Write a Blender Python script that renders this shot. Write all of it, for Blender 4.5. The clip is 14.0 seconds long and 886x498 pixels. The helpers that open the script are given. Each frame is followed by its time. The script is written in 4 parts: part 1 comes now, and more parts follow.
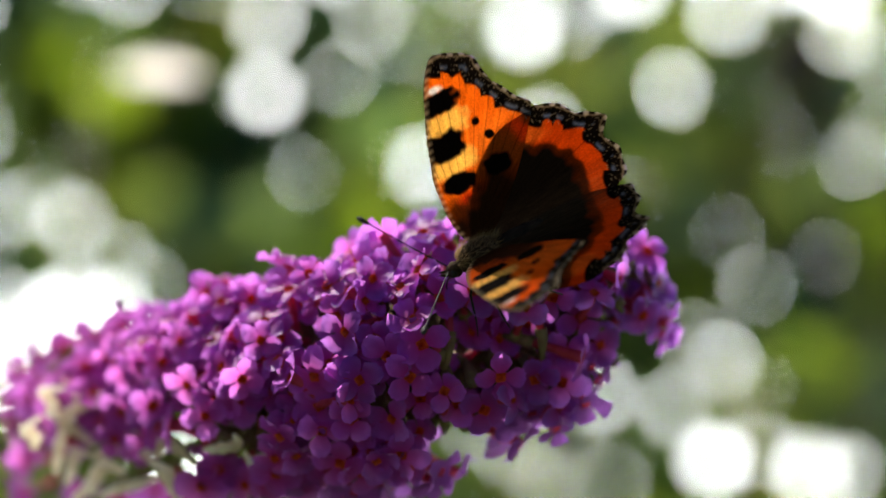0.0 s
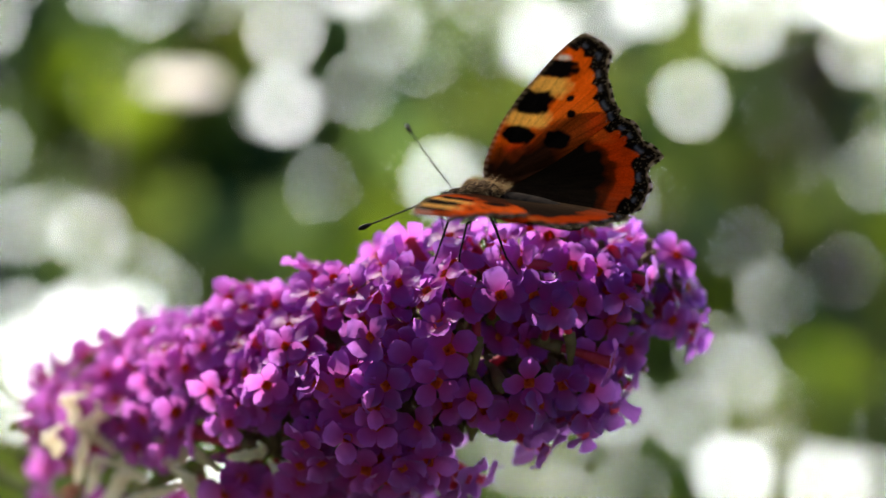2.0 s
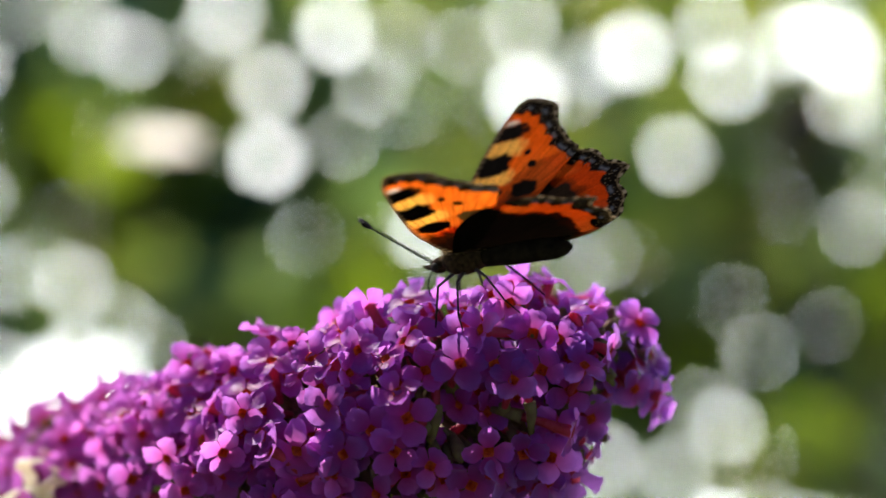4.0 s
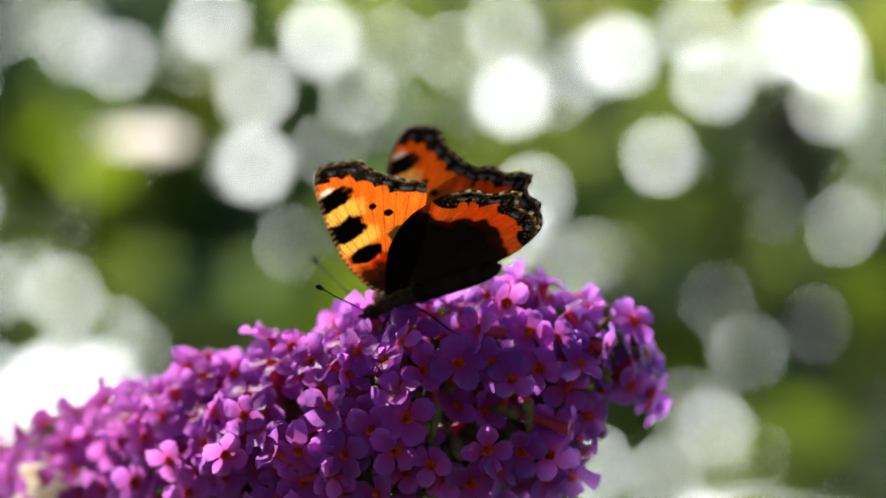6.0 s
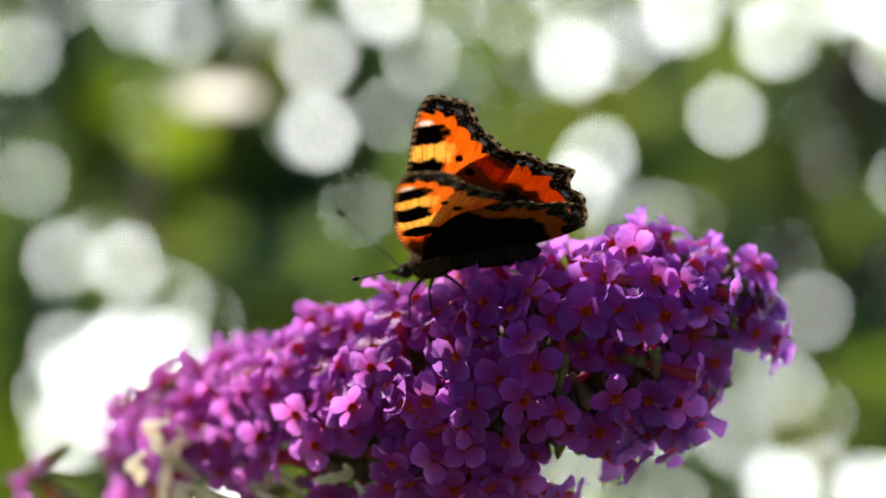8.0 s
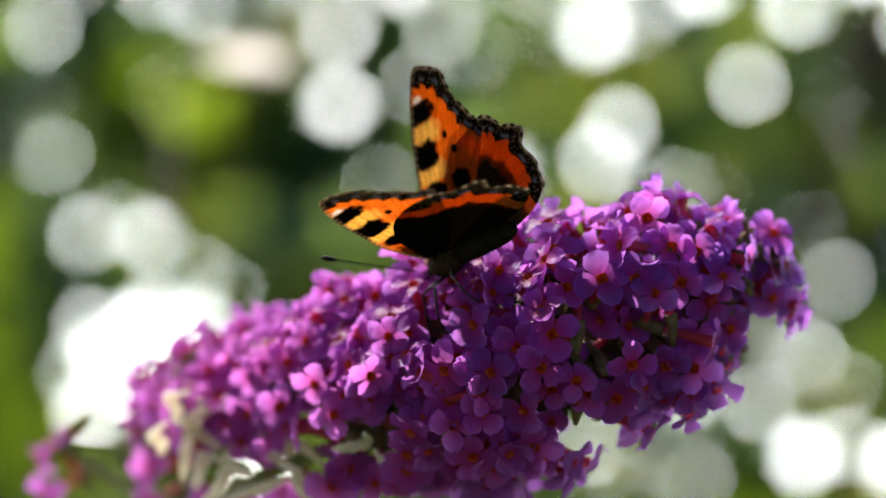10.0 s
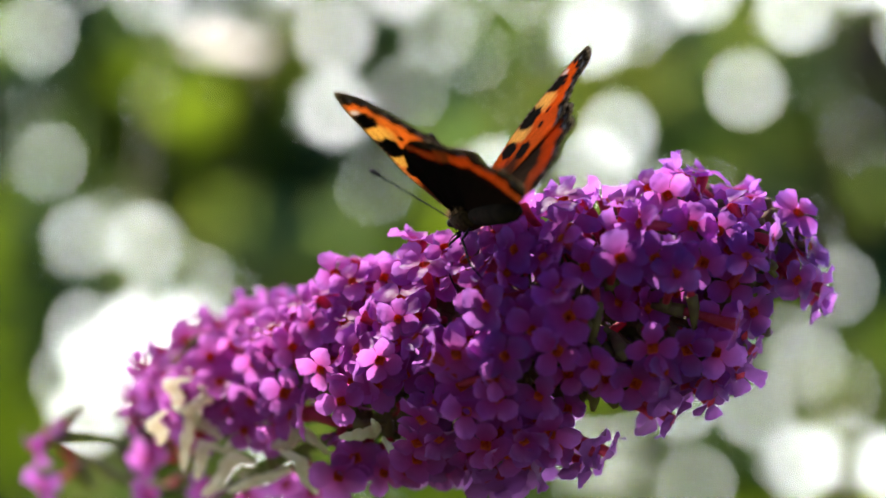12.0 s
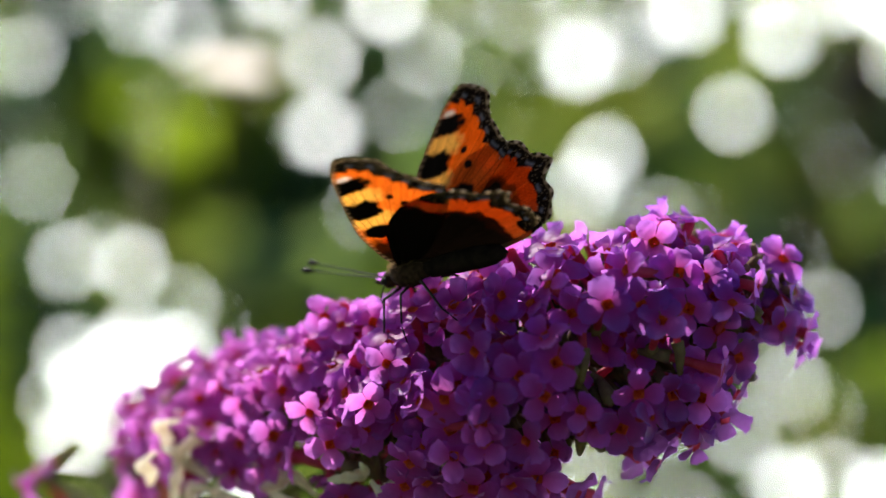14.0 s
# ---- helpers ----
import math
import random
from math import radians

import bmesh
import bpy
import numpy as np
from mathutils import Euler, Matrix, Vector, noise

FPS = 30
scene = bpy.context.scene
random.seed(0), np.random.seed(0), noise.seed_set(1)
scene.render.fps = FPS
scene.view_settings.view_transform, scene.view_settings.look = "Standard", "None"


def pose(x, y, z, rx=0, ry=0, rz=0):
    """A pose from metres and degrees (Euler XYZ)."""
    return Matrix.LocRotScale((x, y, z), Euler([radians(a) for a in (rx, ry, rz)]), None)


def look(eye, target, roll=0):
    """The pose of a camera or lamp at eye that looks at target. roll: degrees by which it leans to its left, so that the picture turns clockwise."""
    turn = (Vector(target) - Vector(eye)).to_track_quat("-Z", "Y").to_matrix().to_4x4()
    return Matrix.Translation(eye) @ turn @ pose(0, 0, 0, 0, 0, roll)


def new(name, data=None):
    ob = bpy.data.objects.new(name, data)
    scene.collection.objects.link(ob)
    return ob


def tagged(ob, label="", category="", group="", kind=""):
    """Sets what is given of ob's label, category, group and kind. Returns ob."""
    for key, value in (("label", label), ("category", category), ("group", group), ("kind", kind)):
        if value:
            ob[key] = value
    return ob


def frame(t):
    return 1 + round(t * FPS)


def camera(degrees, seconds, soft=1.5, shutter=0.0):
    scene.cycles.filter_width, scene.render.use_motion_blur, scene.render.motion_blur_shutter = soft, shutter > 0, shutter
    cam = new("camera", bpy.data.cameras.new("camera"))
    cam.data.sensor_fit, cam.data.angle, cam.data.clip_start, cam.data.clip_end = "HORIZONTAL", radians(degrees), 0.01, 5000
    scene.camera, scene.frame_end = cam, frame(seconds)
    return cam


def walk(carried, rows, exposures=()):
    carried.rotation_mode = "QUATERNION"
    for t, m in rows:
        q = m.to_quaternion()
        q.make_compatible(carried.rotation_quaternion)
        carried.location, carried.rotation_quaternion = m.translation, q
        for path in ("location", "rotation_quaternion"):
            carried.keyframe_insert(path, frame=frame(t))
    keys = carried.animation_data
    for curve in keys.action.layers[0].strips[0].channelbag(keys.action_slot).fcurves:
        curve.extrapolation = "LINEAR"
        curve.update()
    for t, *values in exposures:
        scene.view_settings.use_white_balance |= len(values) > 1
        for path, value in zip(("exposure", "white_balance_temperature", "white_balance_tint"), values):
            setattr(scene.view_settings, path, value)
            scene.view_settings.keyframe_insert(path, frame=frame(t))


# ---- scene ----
BASE = 1.30            # height of the blossom above the lawn, metres


def cam_row(t, x, y, z, yaw, pitch, roll):
    """A pose that looks along +y, turned by yaw, pitch and roll in degrees."""
    turn = (Matrix.Rotation(radians(yaw), 4, "Z") @ Matrix.Rotation(radians(pitch), 4, "X")
            @ Matrix.Rotation(radians(roll), 4, "Y") @ Matrix.Rotation(radians(90), 4, "X"))
    return t, Matrix.Translation((x, y, z + BASE)) @ turn


PATH = [
    (0.0, 0.00239, -0.29190, -0.00136, -0.979, -0.973, -0.900),
    (0.5, 0.00176, -0.29219, -0.00210, -0.768, -1.412, -1.055),
    (1.0, 0.00375, -0.29474, -0.00078, -0.867, -1.294, -0.966),
    (1.5, 0.00300, -0.29336, -0.00095, -0.719, -0.638, -0.944),
    (2.0, 0.00113, -0.28804, -0.00270, -0.569, -0.628, -0.753),
    (2.5, 0.00090, -0.28465, -0.00360, -0.334, -0.649, -0.773),
    (3.0, 0.00656, -0.28710, -0.00127, -0.247, -0.306, -0.879),
    (3.5, 0.00647, -0.28713, -0.00122, -0.482, 0.273, -1.039),
    (4.0, 0.00459, -0.28492, -0.00062, -0.861, 0.642, -1.075),
    (4.2, 0.00497, -0.28725, 0.00081, -1.046, 0.620, -0.866),
    (6.3, 0.00222, -0.28876, -0.00126, -1.090, 0.787, -0.206),
    (6.5, 0.00045, -0.28700, -0.00083, -0.629, 0.721, 0.062),
    (7.0, 0.00089, -0.28796, -0.00036, -0.318, 0.292, -0.136),
    (7.5, -0.00041, -0.28777, -0.00067, -0.086, 0.142, 0.081),
    (8.0, -0.00519, -0.28788, -0.00306, 0.243, -0.085, 0.635),
    (8.5, -0.00894, -0.28878, -0.00315, 0.487, -0.316, 0.742),
    (8.7, -0.00407, -0.29115, -0.00383, 0.740, -0.381, 1.022),
    (10.8, -0.00491, -0.28681, -0.00331, 0.914, -0.876, 1.465),
    (11.0, -0.00634, -0.28617, -0.00519, 0.932, -0.479, 1.661),
    (11.5, -0.01018, -0.28474, -0.00634, 0.859, -0.378, 1.350),
    (12.0, -0.00663, -0.27828, -0.00725, 0.707, -0.549, 1.192),
    (12.5, -0.00499, -0.27583, -0.00582, 0.518, -0.762, 0.893),
    (13.0, -0.00829, -0.27635, -0.00482, 0.457, -0.680, 0.503),
    (13.5, -0.01045, -0.27794, -0.00387, 0.366, -0.276, 0.877),
    (14.0, -0.00682, -0.28081, -0.00411, 0.351, -0.049, 0.998),
]
cam = camera(22.0, 14.0, soft=1.6)
cam.data.dof.use_dof = True
cam.data.dof.focus_distance = 0.281
cam.data.dof.aperture_fstop = 8.4
cam.data.dof.aperture_blades = 0
walk(cam, [cam_row(*r) for r in PATH], exposures=[(0.0, 1.0), (14.0, 1.0)])

# ---- light ----
SUN_AZ, SUN_EL = radians(-36), radians(52)      # from +y towards -x, and up
world = bpy.data.worlds.new("sky")
scene.world = world
world.use_nodes = True
wn = world.node_tree
sky = wn.nodes.new("ShaderNodeTexSky")
sky.sky_type = "NISHITA"
sky.sun_disc = False
sky.sun_elevation, sky.sun_rotation = SUN_EL, SUN_AZ
wn.nodes["Background"].inputs["Strength"].default_value = 0.062
wn.links.new(sky.outputs[0], wn.nodes["Background"].inputs["Color"])
sun_data = bpy.data.lights.new("sun", "SUN")
sun_data.energy, sun_data.angle, sun_data.color = 5.0, radians(0.53), (1.0, 0.95, 0.86)
sun = new("sun", sun_data)
to_sun = Vector((math.sin(SUN_AZ) * math.cos(SUN_EL), math.cos(SUN_AZ) * math.cos(SUN_EL), math.sin(SUN_EL)))
sun.matrix_world = look(to_sun * 20, (0, 0, BASE))


# ---- materials ----
def material(name, build, rough=0.5, gloss=0.3):
    m = bpy.data.materials.new(name)
    m.use_nodes = True
    n, l = m.node_tree.nodes, m.node_tree.links
    out, bsdf = n["Material Output"], n["Principled BSDF"]
    bsdf.inputs["Roughness"].default_value = rough
    bsdf.inputs["Specular IOR Level"].default_value = gloss
    build(n, l, bsdf, out)
    return m


def noise_ramp(n, l, scale, stops, detail=4.0, coord="Object"):
    tc, tex, ramp = n.new("ShaderNodeTexCoord"), n.new("ShaderNodeTexNoise"), n.new("ShaderNodeValToRGB")
    tex.inputs["Scale"].default_value, tex.inputs["Detail"].default_value = scale, detail
    l.new(tc.outputs[coord], tex.inputs["Vector"])
    l.new(tex.outputs["Fac"], ramp.inputs["Fac"])
    for i, (p, c) in enumerate(stops):
        e = ramp.color_ramp.elements[i] if i < 2 else ramp.color_ramp.elements.new(p)
        e.position, e.color = p, (*c, 1)
    return tex, ramp.outputs["Color"]


def leafy(n, l, bsdf, out, color, share, pale=1.0):
    """Reflecting and light-passing mixed, as in a petal or a leaf; what passes is paler than what is thrown back."""
    tr, mix, gam = n.new("ShaderNodeBsdfTranslucent"), n.new("ShaderNodeMixShader"), n.new("ShaderNodeGamma")
    gam.inputs["Gamma"].default_value = pale
    l.new(color, bsdf.inputs["Base Color"])
    l.new(color, gam.inputs["Color"])
    l.new(gam.outputs[0], tr.inputs["Color"])
    mix.inputs[0].default_value = share
    l.new(bsdf.outputs[0], mix.inputs[1])
    l.new(tr.outputs[0], mix.inputs[2])
    l.new(mix.outputs[0], out.inputs["Surface"])


def bump(n, l, bsdf, tex, strength, dist):
    b = n.new("ShaderNodeBump")
    b.inputs["Strength"].default_value, b.inputs["Distance"].default_value = strength, dist
    l.new(tex.outputs["Fac"], b.inputs["Height"])
    l.new(b.outputs[0], bsdf.inputs["Normal"])


def tinted(n, l, color, info_out, dark, hue=0.0):
    """Vary a colour from piece to piece."""
    hsv, mr = n.new("ShaderNodeHueSaturation"), n.new("ShaderNodeMapRange")
    mr.inputs["To Min"].default_value, mr.inputs["To Max"].default_value = dark, 2 - dark
    l.new(info_out, mr.inputs["Value"])
    l.new(mr.outputs[0], hsv.inputs["Value"])
    if hue:
        mh = n.new("ShaderNodeMapRange")
        mh.inputs["To Min"].default_value, mh.inputs["To Max"].default_value = 0.5 - hue, 0.5 + hue
        l.new(info_out, mh.inputs["Value"])
        l.new(mh.outputs[0], hsv.inputs["Hue"])
    l.new(color, hsv.inputs["Color"])
    return hsv.outputs[0]


def petal_build(n, l, bsdf, out):
    """Lilac rim, deeper magenta towards the eye, a little different from floret to floret."""
    tex, col = noise_ramp(n, l, 900, [(0.3, (0.84, 0.80, 0.84)), (0.7, (1.0, 1.0, 1.0))])
    tc, far, span, mix, mul = (n.new(k) for k in ("ShaderNodeTexCoord", "ShaderNodeVectorMath", "ShaderNodeMapRange", "ShaderNodeMix", "ShaderNodeMix"))
    far.operation = "LENGTH"
    l.new(tc.outputs["Object"], far.inputs[0])
    span.inputs["From Min"].default_value, span.inputs["From Max"].default_value = 0.0007, 0.0030
    l.new(far.outputs["Value"], span.inputs["Value"])
    mix.data_type = mul.data_type = "RGBA"
    mul.blend_type = "MULTIPLY"
    mul.inputs["Factor"].default_value = 1
    l.new(span.outputs[0], mix.inputs["Factor"])
    # florets near the tip are younger and more violet, those near the base pinker
    info, xyz, age, rim = (n.new(k) for k in ("ShaderNodeObjectInfo", "ShaderNodeSeparateXYZ", "ShaderNodeMapRange", "ShaderNodeMix"))
    rim.data_type = "RGBA"
    l.new(info.outputs["Location"], xyz.inputs[0])
    l.new(xyz.outputs["X"], age.inputs["Value"])
    age.inputs["From Min"].default_value, age.inputs["From Max"].default_value = -0.045, 0.035
    l.new(age.outputs[0], rim.inputs["Factor"])
    rim.inputs[6].default_value, rim.inputs[7].default_value = (0.48, 0.068, 0.50, 1), (0.30, 0.058, 0.58, 1)
    mix.inputs[6].default_value = (0.40, 0.018, 0.24, 1)
    l.new(rim.outputs[2], mix.inputs[7])
    l.new(mix.outputs[2], mul.inputs[6])
    l.new(col, mul.inputs[7])
    col = tinted(n, l, mul.outputs[2], info.outputs["Random"], 0.70, 0.018)
    bump(n, l, bsdf, tex, 0.5, 0.0003)
    leafy(n, l, bsdf, out, col, 0.61, 0.60)


def tube_build(n, l, bsdf, out):
    tex, col = noise_ramp(n, l, 700, [(0.3, (0.42, 0.025, 0.05)), (0.7, (0.58, 0.06, 0.15))])
    leafy(n, l, bsdf, out, col, 0.5, 0.85)


def eye_build(n, l, bsdf, out):
    tex, col = noise_ramp(n, l, 2500, [(0.35, (0.36, 0.018, 0.006)), (0.65, (0.62, 0.075, 0.010))])
    leafy(n, l, bsdf, out, col, 0.3)


def plain_build(scale, a, b, share=0.0, depth=0.0):
    def build(n, l, bsdf, out):
        tex, col = noise_ramp(n, l, scale, [(0.3, a), (0.7, b)])
        if depth:
            bump(n, l, bsdf, tex, 0.6, depth)
        if share:
            leafy(n, l, bsdf, out, col, share)
        else:
            l.new(col, bsdf.inputs["Base Color"])
    return build


def hedge_build(n, l, bsdf, out):
    # random leaf tones; darkest and yellowest stand in for recesses and backlight
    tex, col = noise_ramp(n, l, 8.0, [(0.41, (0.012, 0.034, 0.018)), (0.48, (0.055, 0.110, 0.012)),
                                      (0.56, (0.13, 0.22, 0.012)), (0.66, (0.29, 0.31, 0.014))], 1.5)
    geo = n.new("ShaderNodeNewGeometry")
    col = tinted(n, l, col, geo.outputs["Random Per Island"], 0.6, 0.02)
    leafy(n, l, bsdf, out, col, 0.66, 0.57)


def wing_build(share, clear):
    def build(n, l, bsdf, out):
        at = n.new("ShaderNodeVertexColor")
        at.layer_name = "scales"
        tex, grain = noise_ramp(n, l, 5000, [(0.25, (0.62, 0.62, 0.62)), (0.75, (1.05, 1.05, 1.05))], 3.0)
        mul = n.new("ShaderNodeMix")
        mul.data_type, mul.blend_type = "RGBA", "MULTIPLY"
        mul.inputs["Factor"].default_value = 1
        l.new(at.outputs["Color"], mul.inputs[6])
        l.new(grain, mul.inputs[7])
        bump(n, l, bsdf, tex, 0.4, 0.0001)
        col = mul.outputs[2]
        if clear:
            l.new(col, bsdf.inputs["Base Color"])
            tr, mix = n.new("ShaderNodeBsdfTransparent"), n.new("ShaderNodeMixShader")
            mix.inputs[0].default_value = share
            l.new(col, tr.inputs["Color"])
            l.new(bsdf.outputs[0], mix.inputs[1])
            l.new(tr.outputs[0], mix.inputs[2])
            l.new(mix.outputs[0], out.inputs["Surface"])
        else:
            leafy(n, l, bsdf, out, col, share, 0.74)
    return build


def glow_build(n, l, bsdf, out):
    tex, col = noise_ramp(n, l, 0.5, [(0.3, (0.93, 0.97, 0.98)), (0.7, (1.0, 1.0, 0.96))])
    em = n.new("ShaderNodeEmission")
    em.inputs["Strength"].default_value = 6.0
    l.new(col, em.inputs["Color"])
    l.new(em.outputs[0], out.inputs["Surface"])


M_PETAL = material("petal", petal_build, 0.45, 0.16)
M_TUBE = material("corolla_tube", tube_build, 0.5)
M_EYE = material("orange_eye", eye_build, 0.5)
M_STEM = material("stem", plain_build(400, (0.10, 0.11, 0.03), (0.20, 0.17, 0.07), 0, 0.0004), 0.7)
M_CALYX = material("calyx", plain_build(600, (0.13, 0.07, 0.05), (0.20, 0.15, 0.06), 0.2), 0.7)
M_WITHER = material("withered_petal", plain_build(500, (0.84, 0.72, 0.55), (0.96, 0.92, 0.84), 0.70), 0.6)
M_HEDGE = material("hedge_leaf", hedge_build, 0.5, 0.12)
M_SHRUB = material("shrub_leaf", plain_build(14, (0.060, 0.120, 0.012), (0.25, 0.33, 0.014), 0.64), 0.5, 0.15)
M_BARK = material("bark", plain_build(60, (0.06, 0.045, 0.03), (0.16, 0.12, 0.08), 0, 0.004), 0.85)
M_GRASS = material("lawn", plain_build(9, (0.03, 0.06, 0.015), (0.08, 0.11, 0.03), 0, 0.02), 0.9)
M_SKY = material("bright_sky", glow_build)
M_TAN = material("dry_leaf", plain_build(40, (0.90, 0.84, 0.77), (0.97, 0.94, 0.90), 0.88), 0.6)
M_DEAD = material("dead_flower", plain_build(120, (0.015, 0.010, 0.012), (0.05, 0.03, 0.03)), 0.8)
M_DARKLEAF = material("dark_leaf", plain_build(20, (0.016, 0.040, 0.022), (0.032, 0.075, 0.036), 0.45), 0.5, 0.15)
M_TOP = material("wing_upper", wing_build(0.82, False), 0.8, 0.01)
M_UNDER = material("wing_under", wing_build(0.68, True), 0.8, 0.01)
M_FUR = material("body_fur", plain_build(1500, (0.014, 0.008, 0.005), (0.05, 0.028, 0.015), 0, 0.0003), 0.9, 0.05)
M_ABD = material("abdomen", plain_build(900, (0.006, 0.0045, 0.004), (0.018, 0.012, 0.009), 0, 0.0003), 0.9, 0.02)
M_HAIR = material("hair", plain_build(900, (0.14, 0.08, 0.035), (0.36, 0.24, 0.12), 0.6), 0.7, 0.1)
M_BLACK = material("chitin", plain_build(2000, (0.006, 0.005, 0.004), (0.02, 0.015, 0.012)), 0.6, 0.1)


# ---- mesh tools ----
def link_mesh(name, bm, mats, smooth=True):
    me = bpy.data.meshes.new(name)
    bm.to_mesh(me)
    bm.free()
    for m in mats if isinstance(mats, (list, tuple)) else [mats]:
        me.materials.append(m)
    if smooth:
        me.shade_smooth()
    return me


def part(name, bm, mats, parent, label=""):
    ob = new(name, link_mesh(name, bm, mats))
    ob.parent = parent
    return tagged(ob, label)


def frame_of(d):
    d = d.normalized()
    a = d.cross(Vector((0, 0, 1)) if abs(d.z) < 0.9 else Vector((1, 0, 0))).normalized()
    return a, d.cross(a)


def tube(bm, pts, radii, sides=8, mat=0, cap=True):
    """A round tube along pts."""
    rings = []
    a = None
    for i, p in enumerate(pts):
        d = (pts[min(i + 1, len(pts) - 1)] - pts[max(i - 1, 0)]).normalized()
        if a is None:
            a, b = frame_of(d)
        else:
            a = (a - d * a.dot(d)).normalized()
            b = d.cross(a)
        rings.append([bm.verts.new(p + radii[i] * (math.cos(k * math.tau / sides) * a + math.sin(k * math.tau / sides) * b))
                      for k in range(sides)])
    for r, q in zip(rings, rings[1:]):
        for k in range(sides):
            bm.faces.new((r[k], r[(k + 1) % sides], q[(k + 1) % sides], q[k])).material_index = mat
    if cap:
        for r in (list(reversed(rings[0])), rings[-1]):
            bm.faces.new(r).material_index = mat
    return bm


def smooth_line(pts, n):
    """Points on a smooth curve through pts (tuples of any length)."""
    p = np.array(pts, float)
    out = []
    for i in range(len(p) - 1):
        p0, p1, p2, p3 = p[max(i - 1, 0)], p[i], p[i + 1], p[min(i + 2, len(p) - 1)]
        for k in range(n):
            t = k / n
            out.append(0.5 * (2 * p1 + (p2 - p0) * t + (2 * p0 - 5 * p1 + 4 * p2 - p3) * t * t + (3 * p1 - p0 - 3 * p2 + p3) * t ** 3))
    out.append(p[-1])
    return np.array(out)


# ---- ground, sky and hedge ----
def build_ground():
    bm = bmesh.new()
    bmesh.ops.create_grid(bm, x_segments=40, y_segments=40, size=300)
    ob = new("ground", link_mesh("ground", bm, M_GRASS))
    tagged(ob, "mown green garden lawn under the shrubs", "lawn", kind="structure")


def build_backdrop():
    """Bright hazy sky far behind the hedge."""
    bm = bmesh.new()
    for k in range(25):
        a = radians(-60 + 5 * k)
        for z in (0.0, 3.4):
            bm.verts.new((7 * math.sin(a), 7 * math.cos(a), z))
    bm.verts.ensure_lookup_table()
    for k in range(24):
        bm.faces.new((bm.verts[2 * k], bm.verts[2 * k + 2], bm.verts[2 * k + 3], bm.verts[2 * k + 1]))
    tagged(new("backdrop", link_mesh("backdrop", bm, M_SKY)), "bright hazy white sky behind the hedge", "sky", kind="structure")


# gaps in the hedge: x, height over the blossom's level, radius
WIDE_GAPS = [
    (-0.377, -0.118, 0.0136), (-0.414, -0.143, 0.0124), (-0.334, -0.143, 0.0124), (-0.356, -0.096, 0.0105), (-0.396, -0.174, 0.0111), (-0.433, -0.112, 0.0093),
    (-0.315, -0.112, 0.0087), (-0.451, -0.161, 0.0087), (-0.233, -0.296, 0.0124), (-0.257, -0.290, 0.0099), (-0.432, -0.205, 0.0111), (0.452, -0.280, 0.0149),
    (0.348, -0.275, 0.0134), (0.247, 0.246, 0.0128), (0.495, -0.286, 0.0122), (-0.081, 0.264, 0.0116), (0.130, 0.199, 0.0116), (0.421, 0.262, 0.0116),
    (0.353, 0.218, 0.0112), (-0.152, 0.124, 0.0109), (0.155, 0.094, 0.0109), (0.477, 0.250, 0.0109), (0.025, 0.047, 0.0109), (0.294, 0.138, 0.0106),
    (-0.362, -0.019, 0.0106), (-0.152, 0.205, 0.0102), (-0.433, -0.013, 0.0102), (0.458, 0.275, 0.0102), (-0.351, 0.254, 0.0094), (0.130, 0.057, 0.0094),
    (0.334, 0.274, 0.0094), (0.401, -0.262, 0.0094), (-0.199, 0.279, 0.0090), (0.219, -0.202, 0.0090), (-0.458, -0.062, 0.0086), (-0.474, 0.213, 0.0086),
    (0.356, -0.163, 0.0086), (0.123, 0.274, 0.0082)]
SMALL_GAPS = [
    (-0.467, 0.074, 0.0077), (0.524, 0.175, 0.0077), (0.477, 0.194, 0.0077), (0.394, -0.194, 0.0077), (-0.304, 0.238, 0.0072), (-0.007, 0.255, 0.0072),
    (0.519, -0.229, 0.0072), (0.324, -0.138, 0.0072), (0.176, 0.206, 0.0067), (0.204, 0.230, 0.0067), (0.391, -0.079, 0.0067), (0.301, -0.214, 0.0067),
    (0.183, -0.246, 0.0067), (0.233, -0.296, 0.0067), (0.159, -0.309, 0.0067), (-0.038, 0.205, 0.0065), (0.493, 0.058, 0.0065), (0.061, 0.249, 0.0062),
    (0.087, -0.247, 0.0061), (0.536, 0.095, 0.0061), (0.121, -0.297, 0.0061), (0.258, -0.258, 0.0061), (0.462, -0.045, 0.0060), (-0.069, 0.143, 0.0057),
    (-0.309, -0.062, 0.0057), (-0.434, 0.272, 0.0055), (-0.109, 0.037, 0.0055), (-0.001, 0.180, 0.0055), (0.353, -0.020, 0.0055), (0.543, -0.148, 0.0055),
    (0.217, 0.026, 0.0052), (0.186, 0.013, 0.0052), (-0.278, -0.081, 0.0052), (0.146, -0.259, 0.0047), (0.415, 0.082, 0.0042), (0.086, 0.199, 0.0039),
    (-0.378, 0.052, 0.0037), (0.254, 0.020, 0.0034)]


